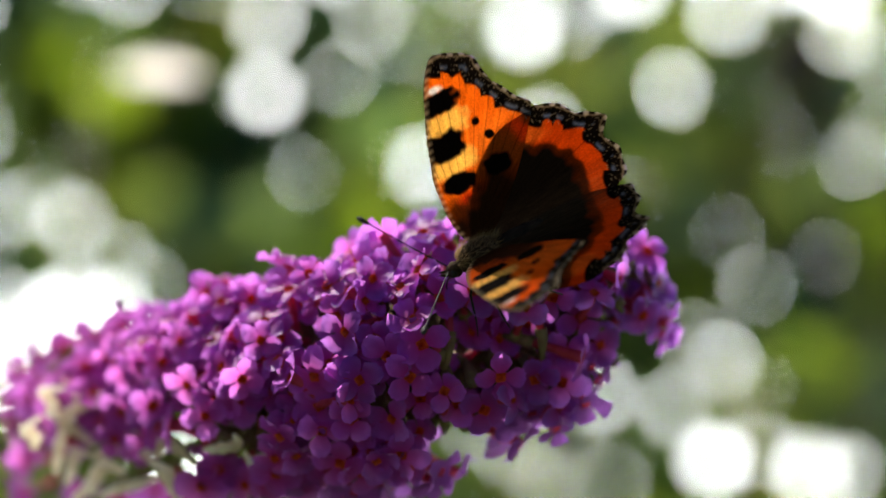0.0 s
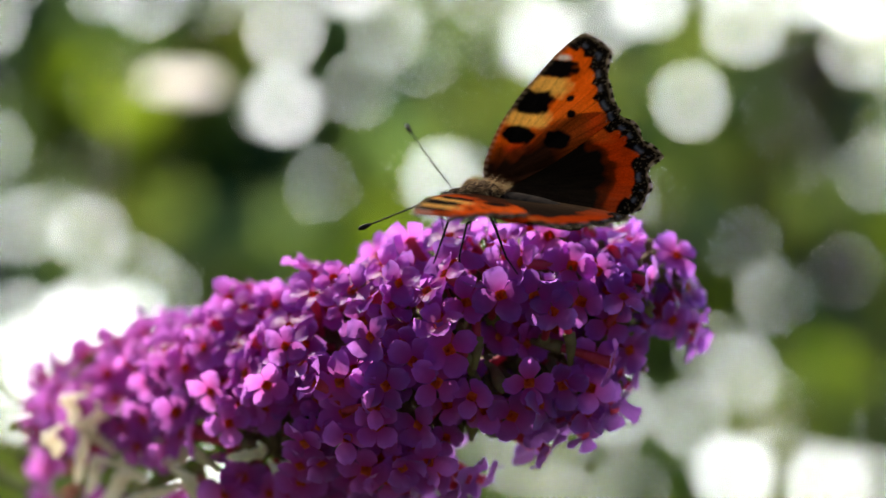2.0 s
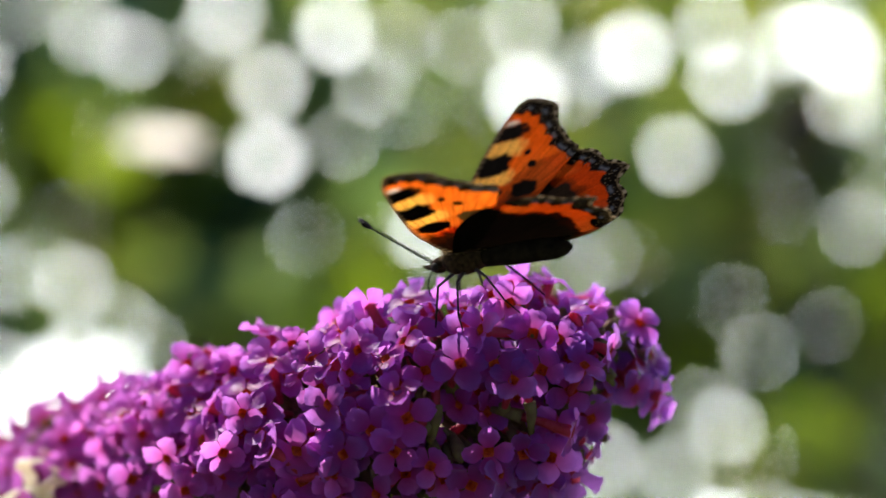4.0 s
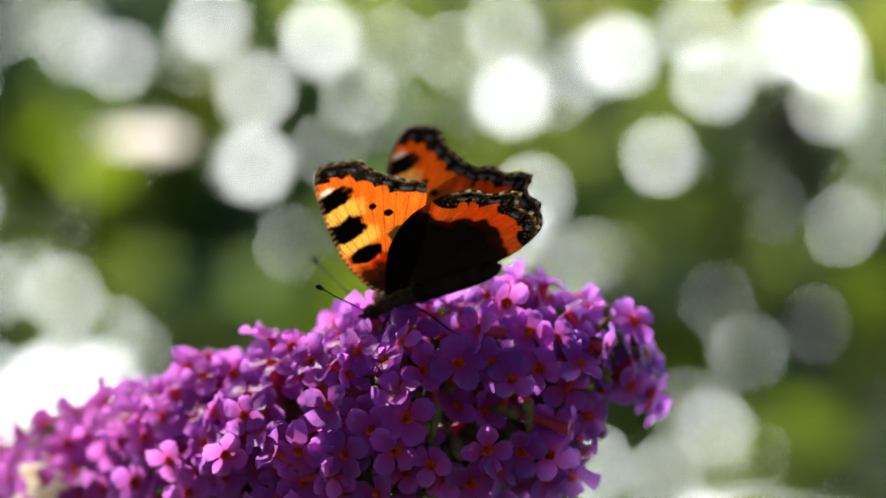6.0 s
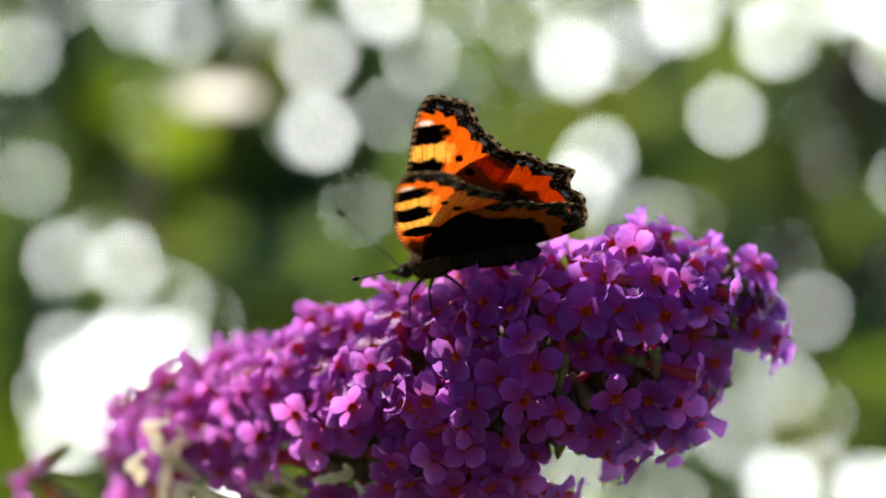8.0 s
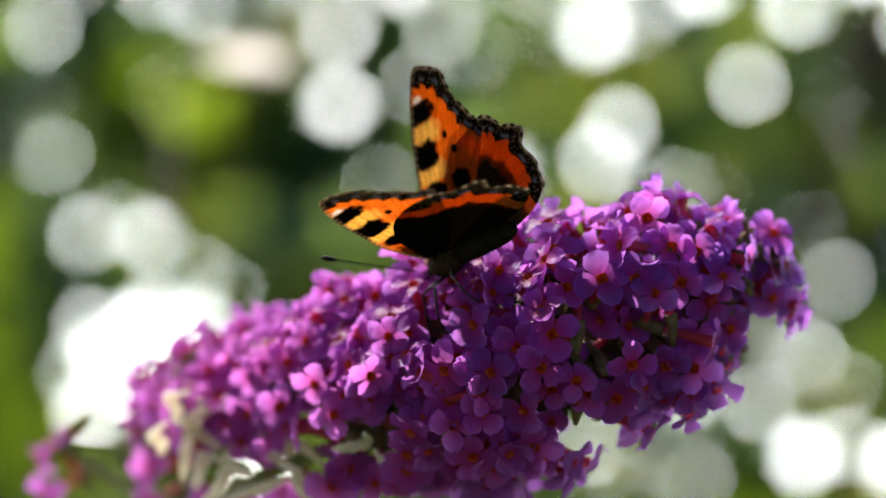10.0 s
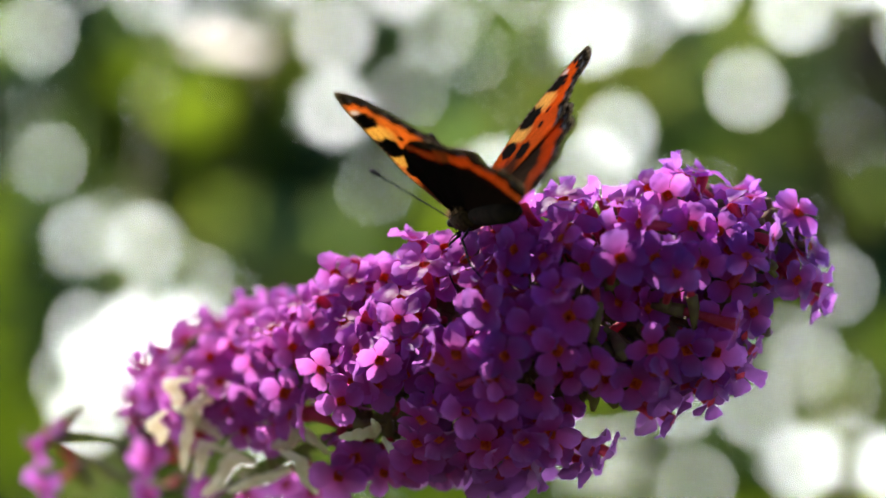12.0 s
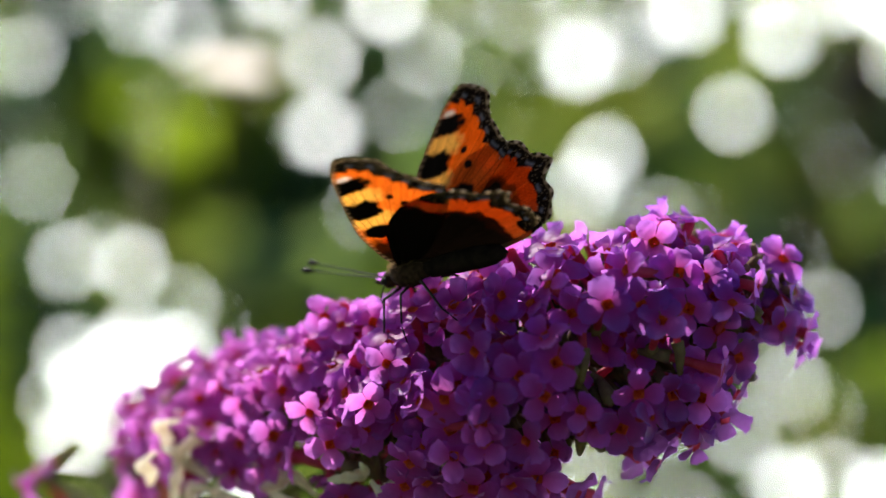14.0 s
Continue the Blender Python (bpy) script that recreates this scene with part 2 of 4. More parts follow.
# hedge shade and backlight as leaf colour: x, height over blossom's level, clump radius
SHADE_CLUMPS = [(-0.560, -0.080, 0.070), (-0.180, 0.062, 0.056), (-0.434, 0.235, 0.050), (-0.235, -0.019, 0.043), (0.459, -0.110, 0.062), (0.297, 0.032, 0.037), (0.260, 0.172, 0.022), (-0.328, 0.068, 0.034), (0.397, 0.008, 0.037), (-0.285, 0.099, 0.025), (-0.458, 0.160, 0.031), (0.496, -0.035, 0.037)]
BACKLIT_CLUMPS = [(-0.433, 0.068, 0.028), (-0.068, -0.037, 0.028), (0.052, 0.168, 0.025), (0.465, 0.123, 0.028), (0.248, -0.240, 0.037), (-0.125, 0.242, 0.022), (0.322, -0.079, 0.028), (-0.025, -0.012, 0.025), (-0.198, 0.019, 0.025), (-0.390, 0.154, 0.025)]


def leaf_into(verts, faces, c, d, side, length, width, fold):
    """A pointed leaf folded along its midrib: 6 points, 4 faces."""
    up = d.cross(side)
    i = len(verts)
    for along, out, lift in ((0, 0, 0), (0.35, 0.5, fold), (0.72, 0.36, fold), (1, 0, 0), (0.72, -0.36, fold), (0.35, -0.5, fold), (0.35, 0, 0), (0.72, 0, 0)):
        verts.append(c + d * (length * (along - 0.5)) + side * (width * out) + up * (width * lift))
    faces += [(i, i + 6, i + 1), (i + 1, i + 6, i + 7, i + 2), (i + 2, i + 7, i + 3), (i, i + 5, i + 6), (i + 5, i + 4, i + 7, i + 6), (i + 4, i + 3, i + 7)]


def build_hedge():
    rng = random.Random(5)
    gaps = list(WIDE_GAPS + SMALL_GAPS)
    for _ in range(120):                     # pinpricks of sky, more of them high up
        x, z = rng.uniform(-0.70, 0.70), rng.triangular(-0.5, 0.5, 0.4)
        if (x > 0.24 and -0.16 < z < 0.09) or (-0.34 < x < -0.04 and -0.05 < z < 0.11):      # the densest growth
            continue
        gaps.append((x, z, rng.uniform(0.0020, 0.0044)))
    verts, faces = [], []
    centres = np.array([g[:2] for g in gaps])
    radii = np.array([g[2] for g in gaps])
    fine, sprays = 13000, 5200
    for k in range(fine + sprays + 7200):
        y = 2.21 + rng.gauss(0, 0.035)
        if k < fine + sprays:
            x, z = rng.uniform(-0.85, 0.85), rng.uniform(-0.62, 0.36)
            if k >= fine:                     # sprays that lean out of the hedge into the sun, further out lower down
                front = 2.20 - (0.38 - z) / 1.40
                y = rng.uniform(front - 0.22, front)
                if noise.noise(Vector((x * 9, z * 9, 3))) < -0.12 or (x > 0.2 and -0.12 < z < 0.10 and noise.noise(Vector((x * 18, z * 18, 6))) < 0.08):
                    continue
                if (-0.40 < x < -0.09 and 0.03 < z and y < 1.98) or (math.hypot(x - 0.35, z - 0.13) < 0.10 and y < 1.95):
                    continue
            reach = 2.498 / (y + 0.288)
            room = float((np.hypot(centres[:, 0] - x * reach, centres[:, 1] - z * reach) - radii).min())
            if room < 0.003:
                continue
            length = min(rng.uniform(0.045, 0.085), 2.2 * room + 0.004)
        else:
            x, z = rng.uniform(-2.6, 2.6), rng.uniform(-1.22, 0.36)
            if abs(x) < 0.8 and abs(z) < 0.56:
                continue
            y = rng.uniform(1.98, 2.75)
            length = rng.uniform(0.08, 0.14)
        width = length * rng.uniform(0.40, 0.60)
        ang = rng.uniform(0, math.tau)
        d = Vector((math.cos(ang), rng.uniform(-0.35, 0.35), math.sin(ang))).normalized()
        side = d.cross(Vector((rng.uniform(-0.4, 0.4), 1, rng.uniform(-0.4, 0.4)))).normalized()
        leaf_into(verts, faces, Vector((x, y, BASE + z)), d, side, length, width, 0.12)
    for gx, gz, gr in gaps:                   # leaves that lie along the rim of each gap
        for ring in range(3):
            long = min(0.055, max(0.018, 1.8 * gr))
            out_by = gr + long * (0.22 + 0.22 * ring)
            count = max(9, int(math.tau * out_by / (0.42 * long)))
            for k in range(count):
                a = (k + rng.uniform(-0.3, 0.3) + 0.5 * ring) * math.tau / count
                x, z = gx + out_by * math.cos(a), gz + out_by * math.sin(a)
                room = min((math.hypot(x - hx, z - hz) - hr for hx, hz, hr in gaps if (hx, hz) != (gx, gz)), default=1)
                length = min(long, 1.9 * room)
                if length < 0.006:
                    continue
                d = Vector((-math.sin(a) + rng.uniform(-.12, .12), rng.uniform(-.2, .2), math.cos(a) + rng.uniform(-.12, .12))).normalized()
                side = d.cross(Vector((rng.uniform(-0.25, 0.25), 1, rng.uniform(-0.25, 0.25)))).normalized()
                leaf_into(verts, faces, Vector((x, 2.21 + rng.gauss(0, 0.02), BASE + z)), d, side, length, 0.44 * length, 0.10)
    me = bpy.data.meshes.new("foliage")
    me.from_pydata([tuple(v) for v in verts], [], faces)
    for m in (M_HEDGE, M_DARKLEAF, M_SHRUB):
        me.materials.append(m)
    # shade clumps take the dark leaf colour, backlit ones the bright shrub colour
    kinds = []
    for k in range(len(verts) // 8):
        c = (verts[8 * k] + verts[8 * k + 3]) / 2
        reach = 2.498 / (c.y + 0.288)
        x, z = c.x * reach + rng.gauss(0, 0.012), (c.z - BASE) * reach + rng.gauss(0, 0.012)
        dark = any(math.hypot(x - a, z - b) < r for a, b, r in SHADE_CLUMPS)
        lime = any(math.hypot(x - a, z - b) < r for a, b, r in BACKLIT_CLUMPS)
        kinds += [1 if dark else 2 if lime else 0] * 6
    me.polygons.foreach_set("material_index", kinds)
    hedge = tagged(new("hedge"), "leafy green garden hedge with gaps of bright sky", "hedge")
    hedge.location = (0, 2.21, 0)
    fol = new("foliage", me)
    fol.parent = hedge
    fol.matrix_parent_inverse = Matrix.Translation((0, -2.21, 0))
    tagged(fol, kind="stuff")
    for k in range(9):
        x = -2.3 + 0.55 * k + rng.uniform(-0.1, 0.1)
        pts = [Vector((x, 0.06, -0.02)), Vector((x + rng.uniform(-.08, .08), 0.09, 0.35)), Vector((x + rng.uniform(-.15, .15), 0.1, 0.62))]
        part("stem", tube(bmesh.new(), pts, [0.022, 0.016, 0.008], 8), M_BARK, hedge)


def big_leaf(name, mat, rib_mat, c, length, width, ang, label, lean=0.2, twig=None, blunt=0.55):
    """A broad leaf of a blade and a midrib with its stalk."""
    leaf = tagged(new(name), label, "leaf" if name == "broad_leaf" else "dry plant")
    bm = bmesh.new()
    nx, ny = 14, 6
    grid = []
    for i in range(nx + 1):
        s = i / nx
        w = width * 0.5 * math.sin(math.pi * min(1, s * 0.96 + 0.03)) ** blunt
        grid.append([bm.verts.new((length * (s - 0.5), w * (2 * j / ny - 1), 0.10 * width * abs(2 * j / ny - 1) + 0.05 * length * math.sin(3 * s))) for j in range(ny + 1)])
    for i in range(nx):
        for j in range(ny):
            bm.faces.new((grid[i][j], grid[i + 1][j], grid[i + 1][j + 1], grid[i][j + 1]))
    bmesh.ops.solidify(bm, geom=bm.faces[:], thickness=0.006 * length)
    part("blade", bm, mat, leaf)
    pts = [Vector((length * (k / 8 - 0.5 - 0.2), 0, 0.05 * length * math.sin(3 * max(0, k / 8 - 0.2)) + 0.004 * length)) for k in range(10)]
    part("midrib", tube(bmesh.new(), pts, [length * (0.012 - 0.0009 * k) for k in range(10)], 6), rib_mat, leaf)
    if twig:
        back = [Vector((-0.7 * length, 0, 0))] + [Vector(p) for p in twig]
        line = [Vector(p) for p in smooth_line([tuple(p) for p in back], 5)]
        part("stalk", tube(bmesh.new(), line, [0.00022] * len(line), 6), M_WITHER, leaf)
    leaf.matrix_world = Matrix.Translation(c) @ Matrix.Rotation(radians(90 - 90 * lean), 4, "X") @ Matrix.Rotation(radians(ang), 4, "Z")
    return leaf


def build_hedge_details():
    dry = big_leaf("dry_plant", M_TAN, M_WITHER, (-0.0766, 0.43, BASE + 0.0448), 0.0250, 0.0088, 1, "pale beige withered leaf on a thin dry stalk", 1.5,
             [(-0.022, 0.035, -0.035), (-0.034, 0.368, -0.339), (-0.040, 0.997, -0.926)], 0.25)
    big_leaf("broad_leaf", M_DARKLEAF, M_STEM, (-0.364, 1.55, BASE - 0.065), 0.140, 0.085, 100, "dark green broad leaf at the hedge", 0.1)
    rng = random.Random(3)
    head = tagged(new("dead_flower_head"), "dark brown dead flower head leaning out of the hedge", "dead flower")
    bm = bmesh.new()
    for k in range(190):
        h = rng.random()
        c = Vector((rng.gauss(0, 0.015) * (1.15 - h), rng.gauss(0, 0.014) * (1.15 - h), 0.072 * h))
        bmesh.ops.create_icosphere(bm, subdivisions=1, radius=rng.uniform(0.0045, 0.009), matrix=Matrix.Translation(c))
    part("seed_head", bm, M_DEAD, head)
    line = [Vector(p) for p in smooth_line([(0, 0, 0.06), (0, 0, 0), (0.004, 0.03, -0.06), (0.02, 0.25, -0.16), (0.03, 0.52, -0.26)], 4)]
    part("stem", tube(bmesh.new(), line, [0.0013 + 0.0001 * k for k in range(len(line))], 6), M_BARK, head)
    head.matrix_world = Matrix.Translation((0.333, 1.70, BASE + 0.108)) @ Matrix.Rotation(radians(20), 4, "Y") @ Matrix.Scale(1.2, 4)
    return dry


def build_shrub():
    """Slender leafy canes in the sun between the blossom and the hedge."""
    rng = random.Random(21)
    shrub = tagged(new("shrub"), "sunlit bright green leafy shrub in front of the hedge", "shrub")
    shrub.location = (0, 0.85, 0)
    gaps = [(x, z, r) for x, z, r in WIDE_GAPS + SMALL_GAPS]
    verts, faces = [], []
    for k in range(30):
        tip = Vector((rng.uniform(-0.34, 0.34), rng.uniform(0.60, 1.15), BASE + rng.uniform(-0.05, 0.27)))
        foot = Vector((tip.x * 0.6 + rng.uniform(-0.1, 0.1), 0.85 + rng.uniform(-0.12, 0.12), -0.02))
        line = [Vector(p) for p in smooth_line([tuple(foot), tuple(foot.lerp(tip, 0.5) + Vector((rng.uniform(-.05, .05), 0, 0))), tuple(tip)], 16)]
        part("cane", tube(bmesh.new(), [p - Vector((0, 0.85, 0)) for p in line], [0.0032 - 0.0024 * j / (len(line) - 1) for j in range(len(line))], 6), M_STEM, shrub)
        for j in range(int(len(line) * 0.45), len(line)):
            for _ in range(6):
                length = rng.uniform(0.020, 0.040)
                d = Vector((rng.uniform(-1, 1), rng.uniform(-0.5, 0.5), rng.uniform(-0.5, 0.8))).normalized()
                c = line[j] + d * (length * 0.55 + 0.002) + Vector((0, 0, rng.uniform(-0.018, 0.018)))
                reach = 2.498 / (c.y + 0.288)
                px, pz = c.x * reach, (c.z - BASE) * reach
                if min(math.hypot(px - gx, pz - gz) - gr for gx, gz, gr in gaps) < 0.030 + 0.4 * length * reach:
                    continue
                if noise.noise(Vector((px * 7, pz * 7, 8))) < -0.05 or (-0.30 < px < -0.15 and pz > 0.06) or math.hypot(px - 0.418, pz - 0.17) < 0.09 or (px > 0.24 and -0.14 < pz < 0.10 and noise.noise(Vector((px * 19, pz * 19, 1))) < 0.12):
                    continue
                side = d.cross(Vector((rng.uniform(-0.7, 0.7), 1, rng.uniform(-0.7, 0.7)))).normalized()
                leaf_into(verts, faces, c - Vector((0, 0.85, 0)), d, side, length, length * rng.uniform(0.32, 0.48), 0.15)
    me = bpy.data.meshes.new("foliage")
    me.from_pydata([tuple(v) for v in verts], [], faces)
    me.materials.append(M_SHRUB)
    fol = new("foliage", me)
    fol.parent = shrub
    tagged(fol, kind="stuff")


# ---- the blossom ----
AXIS = smooth_line([
    (0.0350, 0.0180, -0.0112, 0.0030), (0.0308, 0.0160, -0.0118, 0.0072), (0.0256, 0.0125, -0.0132, 0.0110), (0.0181, 0.0090, -0.0152, 0.0132),
    (0.0060, 0.0070, -0.0195, 0.0142), (-0.0067, 0.0120, -0.0243, 0.0150), (-0.0203, 0.0240, -0.0278, 0.0140), (-0.0346, 0.0370, -0.0301, 0.0118),
    (-0.0455, 0.0470, -0.0312, 0.0086), (-0.0525, 0.0540, -0.0338, 0.0056)], 12)
HOLLOWS = [(0.0105, -0.0175, 0.0056), (0.0075, -0.0205, 0.0035), (0.0135, -0.0185, 0.003), (0.0172, -0.0178, 0.0040), (0.0215, -0.0180, 0.0028), (-0.0005, -0.0250, 0.003), (0.0090, -0.0310, 0.0040), (0.0125, -0.0305, 0.0030), (-0.0190, -0.0345, 0.004), (-0.0280, -0.0350, 0.004)]
# florets that face the viewer: x and height of the eye
FACING = [
    (0.0202, -0.0078), (0.0112, -0.0115), (0.0213, -0.0122), (0.0250, -0.0107), (0.0252, -0.0148), (0.0193, -0.0227), (0.0148, -0.0222),
    (0.0048, -0.0182), (0.0033, -0.0222), (0.0006, -0.0198), (-0.0042, -0.0226), (-0.0039, -0.0278), (-0.0080, -0.0264), (0.0025, -0.0325),
    (-0.0053, -0.0338), (-0.0162, -0.0213), (-0.0258, -0.0268), (-0.0061, -0.0152), (0.0318, -0.0138), (-0.0120, -0.0300), (0.0129, -0.0266), (0.0233, -0.0193),
    (-0.0138, -0.0360), (-0.0219, -0.0365), (-0.0322, -0.0285), (-0.0375, -0.0257), (-0.0153, -0.0255), (0.0154, -0.0117)]


def floret_mesh(seed, size):
    """Four round, crinkled lobes on a slender tube; the eye is left open. Opens along +z, tube below."""
    rng = random.Random(seed)
    bm = bmesh.new()
    cup = rng.uniform(-0.42, 0.40)
    for q in range(4):
        a0 = q * math.pi / 2 + rng.uniform(-0.14, 0.14)
        long, wide, curl = size * rng.uniform(0.88, 1.12), size * rng.uniform(0.50, 0.60), cup + rng.uniform(-0.45, 0.45)
        ph, roll = rng.uniform(0, 6), rng.uniform(-0.25, 0.25)
        nr, nc = 9, 8
        grid = []
        for i in range(nr + 1):
            s = i / nr
            half = wide * (0.40 + 0.60 * math.sin(math.pi / 2 * min(1.0, s / 0.62)))
            row = []
            for j in range(nc + 1):
                v = 2 * j / nc - 1
                nick = (0.00013 * math.sin(11 * v + ph) + 0.00011 * math.sin(27 * v + 2 * ph)) * s ** 5
                r = 0.0006 + long * (s - 0.50 * s * s * (1 - math.sqrt(max(0.0, 1 - 0.97 * v * v)))) + nick
                y = half * v
                pucker = noise.noise(Vector((r * 1300, y * 1300, seed * 3.1 + q))) * 0.00030 + noise.noise(Vector((r * 3200, y * 3200, seed + q))) * 0.00010
                z = 0.0002 + curl * long * s * s * (1 - 0.35 * s) + (0.22 * v * v + roll * v) * long * s + pucker * s
                row.append(bm.verts.new((r * math.cos(a0) - y * math.sin(a0), r * math.sin(a0) + y * math.cos(a0), z + q * 0.00006)))
            grid.append(row)
        for i in range(nr):
            for j in range(nc):
                bm.faces.new((grid[i][j], grid[i + 1][j], grid[i + 1][j + 1], grid[i][j + 1]))
    long = 0.0078
    bend = rng.uniform(-0.0009, 0.0009)
    tube(bm, [Vector((0, 0, 0.0003)), Vector((0, 0, -0.0012)), Vector((bend, 0, -long * 0.5)), Vector((bend, 0, -long))],
         [0.00078, 0.00066, 0.00054, 0.00045], 8, 1, False)
    tube(bm, [Vector((bend, 0, -long * 0.82)), Vector((bend, 0, -long)), Vector((0, 0, -long * 1.35))], [0.0009, 0.0008, 0.00035], 6, 2)
    return link_mesh("floret", bm, [M_PETAL, M_TUBE, M_CALYX])


def eye_mesh():
    bm = bmesh.new()
    rings = []
    for r, z in ((0.00080, 0.00022), (0.00060, 0.0001), (0.0003, -0.0006), (0.00006, -0.0011)):
        rings.append([bm.verts.new((r * math.cos(k * math.tau / 8), r * math.sin(k * math.tau / 8), z)) for k in range(8)])
    for a, b in zip(rings, rings[1:]):
        for k in range(8):
            bm.faces.new((a[k], a[(k + 1) % 8], b[(k + 1) % 8], b[k]))
    return link_mesh("throat", bm, M_EYE)


def turned(z_dir, spin):
    a, b = frame_of(z_dir)
    m = Matrix((a, b, z_dir.normalized())).transposed().to_4x4()
    return m @ Matrix.Rotation(spin, 4, "Z")


# spent florets near the base: place, slant in degrees, length
BRACTS = [
    (-0.0457, 0.027, -0.0355, 85, 1.09), (-0.0441, 0.027, -0.0307, 70, 0.63), (-0.0466, 0.027, -0.0291, 80, 0.50), (-0.0419, 0.027, -0.0337, 130, 0.58),
    (-0.0382, 0.027, -0.0353, 35, 0.92), (-0.0310, 0.018, -0.0350, 12, 0.81), (-0.0356, 0.027, -0.0328, 120, 0.50), (-0.0409, 0.027, -0.0405, 40, 1.00),
    (-0.0367, 0.027, -0.0411, 20, 1.00), (-0.0288, 0.018, -0.0393, 120, 0.81), (-0.0216, 0.008, -0.0329, 15, 0.63), (-0.0153, 0.008, -0.0341, 172, 0.55),
    (-0.0491, 0.027, -0.0340, 95, 0.50), (-0.0431, 0.027, -0.0386, 60, 0.67)]


def withered_mesh(seed):
    """A spent floret: a limp, flattened tube with a ragged, curled end."""
    r2 = random.Random(seed)
    bm = bmesh.new()
    pts = smooth_line([(0, 0, -0.0035), (r2.uniform(-.0008, .0008), r2.uniform(-.0005, .0005), 0), (r2.uniform(-.0018, .0018), r2.uniform(-.001, .001), 0.0032), (r2.uniform(-.003, .003), 0, 0.0055)], 5)
    n = len(pts)
    tube(bm, [Vector(p) for p in pts], [0.0003 + 0.00075 * math.sin(math.pi * k / (n - 1)) * (1 + 0.3 * math.sin(k * 2.1 + seed)) for k in range(n)], 8)
    for v in bm.verts:
        v.co.y *= 0.6
    return link_mesh("withered_floret", bm, M_WITHER)


def build_blossom():
    rng = random.Random(11)
    plant = tagged(new("flower_panicle"), "purple butterfly bush panicle with orange-eyed florets on an arching stem", "flower")
    plant.location = (0, 0, BASE)
    axis = [Vector(p[:3]) for p in AXIS]
    rad = [p[3] for p in AXIS]
    # the cane runs from the lawn up into the spike
    cane = [(-0.42, 0.34, -BASE - 0.02), (-0.36, 0.27, -0.75), (-0.24, 0.17, -0.24), (-0.13, 0.087, -0.100), (-0.0510, 0.0440, -0.0509), (-0.0396, 0.0370, -0.0425),
            (-0.0297, 0.0310, -0.0370), (-0.0203, 0.0245, -0.0325), (-0.0067, 0.0130, -0.0250)] + [tuple(axis[k]) for k in (46, 34, 22, 10)]
    cane = [Vector(p) for p in smooth_line(cane, 5)]
    part("stem", tube(bmesh.new(), cane, [0.0048 * (1 - k / len(cane)) ** 5 + 0.0006 for k in range(len(cane))], 10), M_STEM, plant, "grey-green arching cane")
    florets = [floret_mesh(k, 0.00230 + 0.00004 * k) for k in range(14)]
    throat = eye_mesh()
    spots = []

    def nearest(x):
        return min(range(len(axis)), key=lambda k: abs(axis[k].x - x))

    for x, z in FACING:
        k = nearest(x)
        c, r = axis[k], rad[k] * 1.06
        dz = max(-0.95, min(0.95, (z - c.z) / r))
        p = Vector((x, c.y - r * math.sqrt(1 - dz * dz), z))
        n = Vector((rng.uniform(-0.2, 0.3) + (0.5 if x > 0.028 else 0), -1, 0.6 * dz + rng.uniform(-0.1, 0.25)))
        spots.append((p, n, rng.uniform(0, 1.5), rng.randrange(14), 1.10))
    # florets at the tip and on the shoulder below it that stand out singly
    for p, n in (((0.0376, 0.0120, -0.0160), (0.95, -0.25, -0.22)), ((0.0360, 0.0110, -0.0105), (0.8, -0.5, 0.3)), ((0.0270, 0.0060, -0.0215), (0.75, -0.55, -0.2)),
                 ((0.0285, 0.0080, -0.0235), (0.9, -0.3, -0.25)), ((0.0235, 0.0030, -0.0240), (0.3, -0.9, -0.3)), ((0.0178, 0.0050, -0.0318), (0.8, -0.15, -0.55)),
                 ((0.0192, 0.0020, -0.0272), (0.4, -0.6, -0.6)), ((0.0068, 0.0060, -0.0371), (0.65, -0.65, -0.4)), ((0.0345, 0.0090, -0.0065), (0.4, -0.7, 0.6)),
                 ((0.0372, 0.0135, -0.0176), (0.8, -0.3, -0.55)), ((0.0355, 0.0110, -0.0152), (0.6, -0.75, -0.3)), ((0.0280, 0.0040, -0.0185), (0.5, -0.8, -0.1)), ((0.0262, 0.0040, -0.0262), (0.4, -0.6, -0.6))):
        spots.append((Vector(p), Vector(n), 0.4, rng.randrange(14), 1.05))
    for _ in range(24000):
        if len(spots) > 780:
            break
        k = rng.randrange(len(axis) - 1)
        f = rng.random()
        c, r = axis[k].lerp(axis[k + 1], f), rad[k] * (1 - f) + rad[k + 1] * f
        phi = rng.uniform(0, math.tau)
        t = (axis[max(k - 1, 0)] - axis[min(k + 2, len(axis) - 1)]).normalized()
        a = t.cross(Vector((0, 0, 1))).normalized()
        b = a.cross(t)
        out = a * math.cos(phi) + b * math.sin(phi)
        clump = noise.noise((c + out * r) * 150)
        p = c + out * r * (rng.uniform(0.80, 1.10) + 0.16 * clump)
        if (62 < k < 72 and p.z < -0.0395) or (72 <= k < 84 and p.z < -0.0350) or (k >= 84 and p.z < -0.0350):
            continue
        if (p.x > 0.017 and out.z < -0.55 and rng.random() < 0.8) or (p.x > 0.0262 and out.z < -0.22):
            continue
        if any((out.y < 0.3 or hz < -0.030) and math.hypot(p.x - hx, p.z - hz) < hr for hx, hz, hr in HOLLOWS):
            if p.x < 0.005 or rng.random() < 0.65:
                continue
            p = c + out * r * rng.uniform(0.40, 0.60)          # a few sit deep inside
        if noise.noise(p * 170) < -0.02:                       # florets sit in cymes with dark gaps between
            continue
        gap = 0.0029 if out.y < 0.25 else 0.0044
        if any((p - q[0]).length < gap for q in spots):
            continue
        n = None
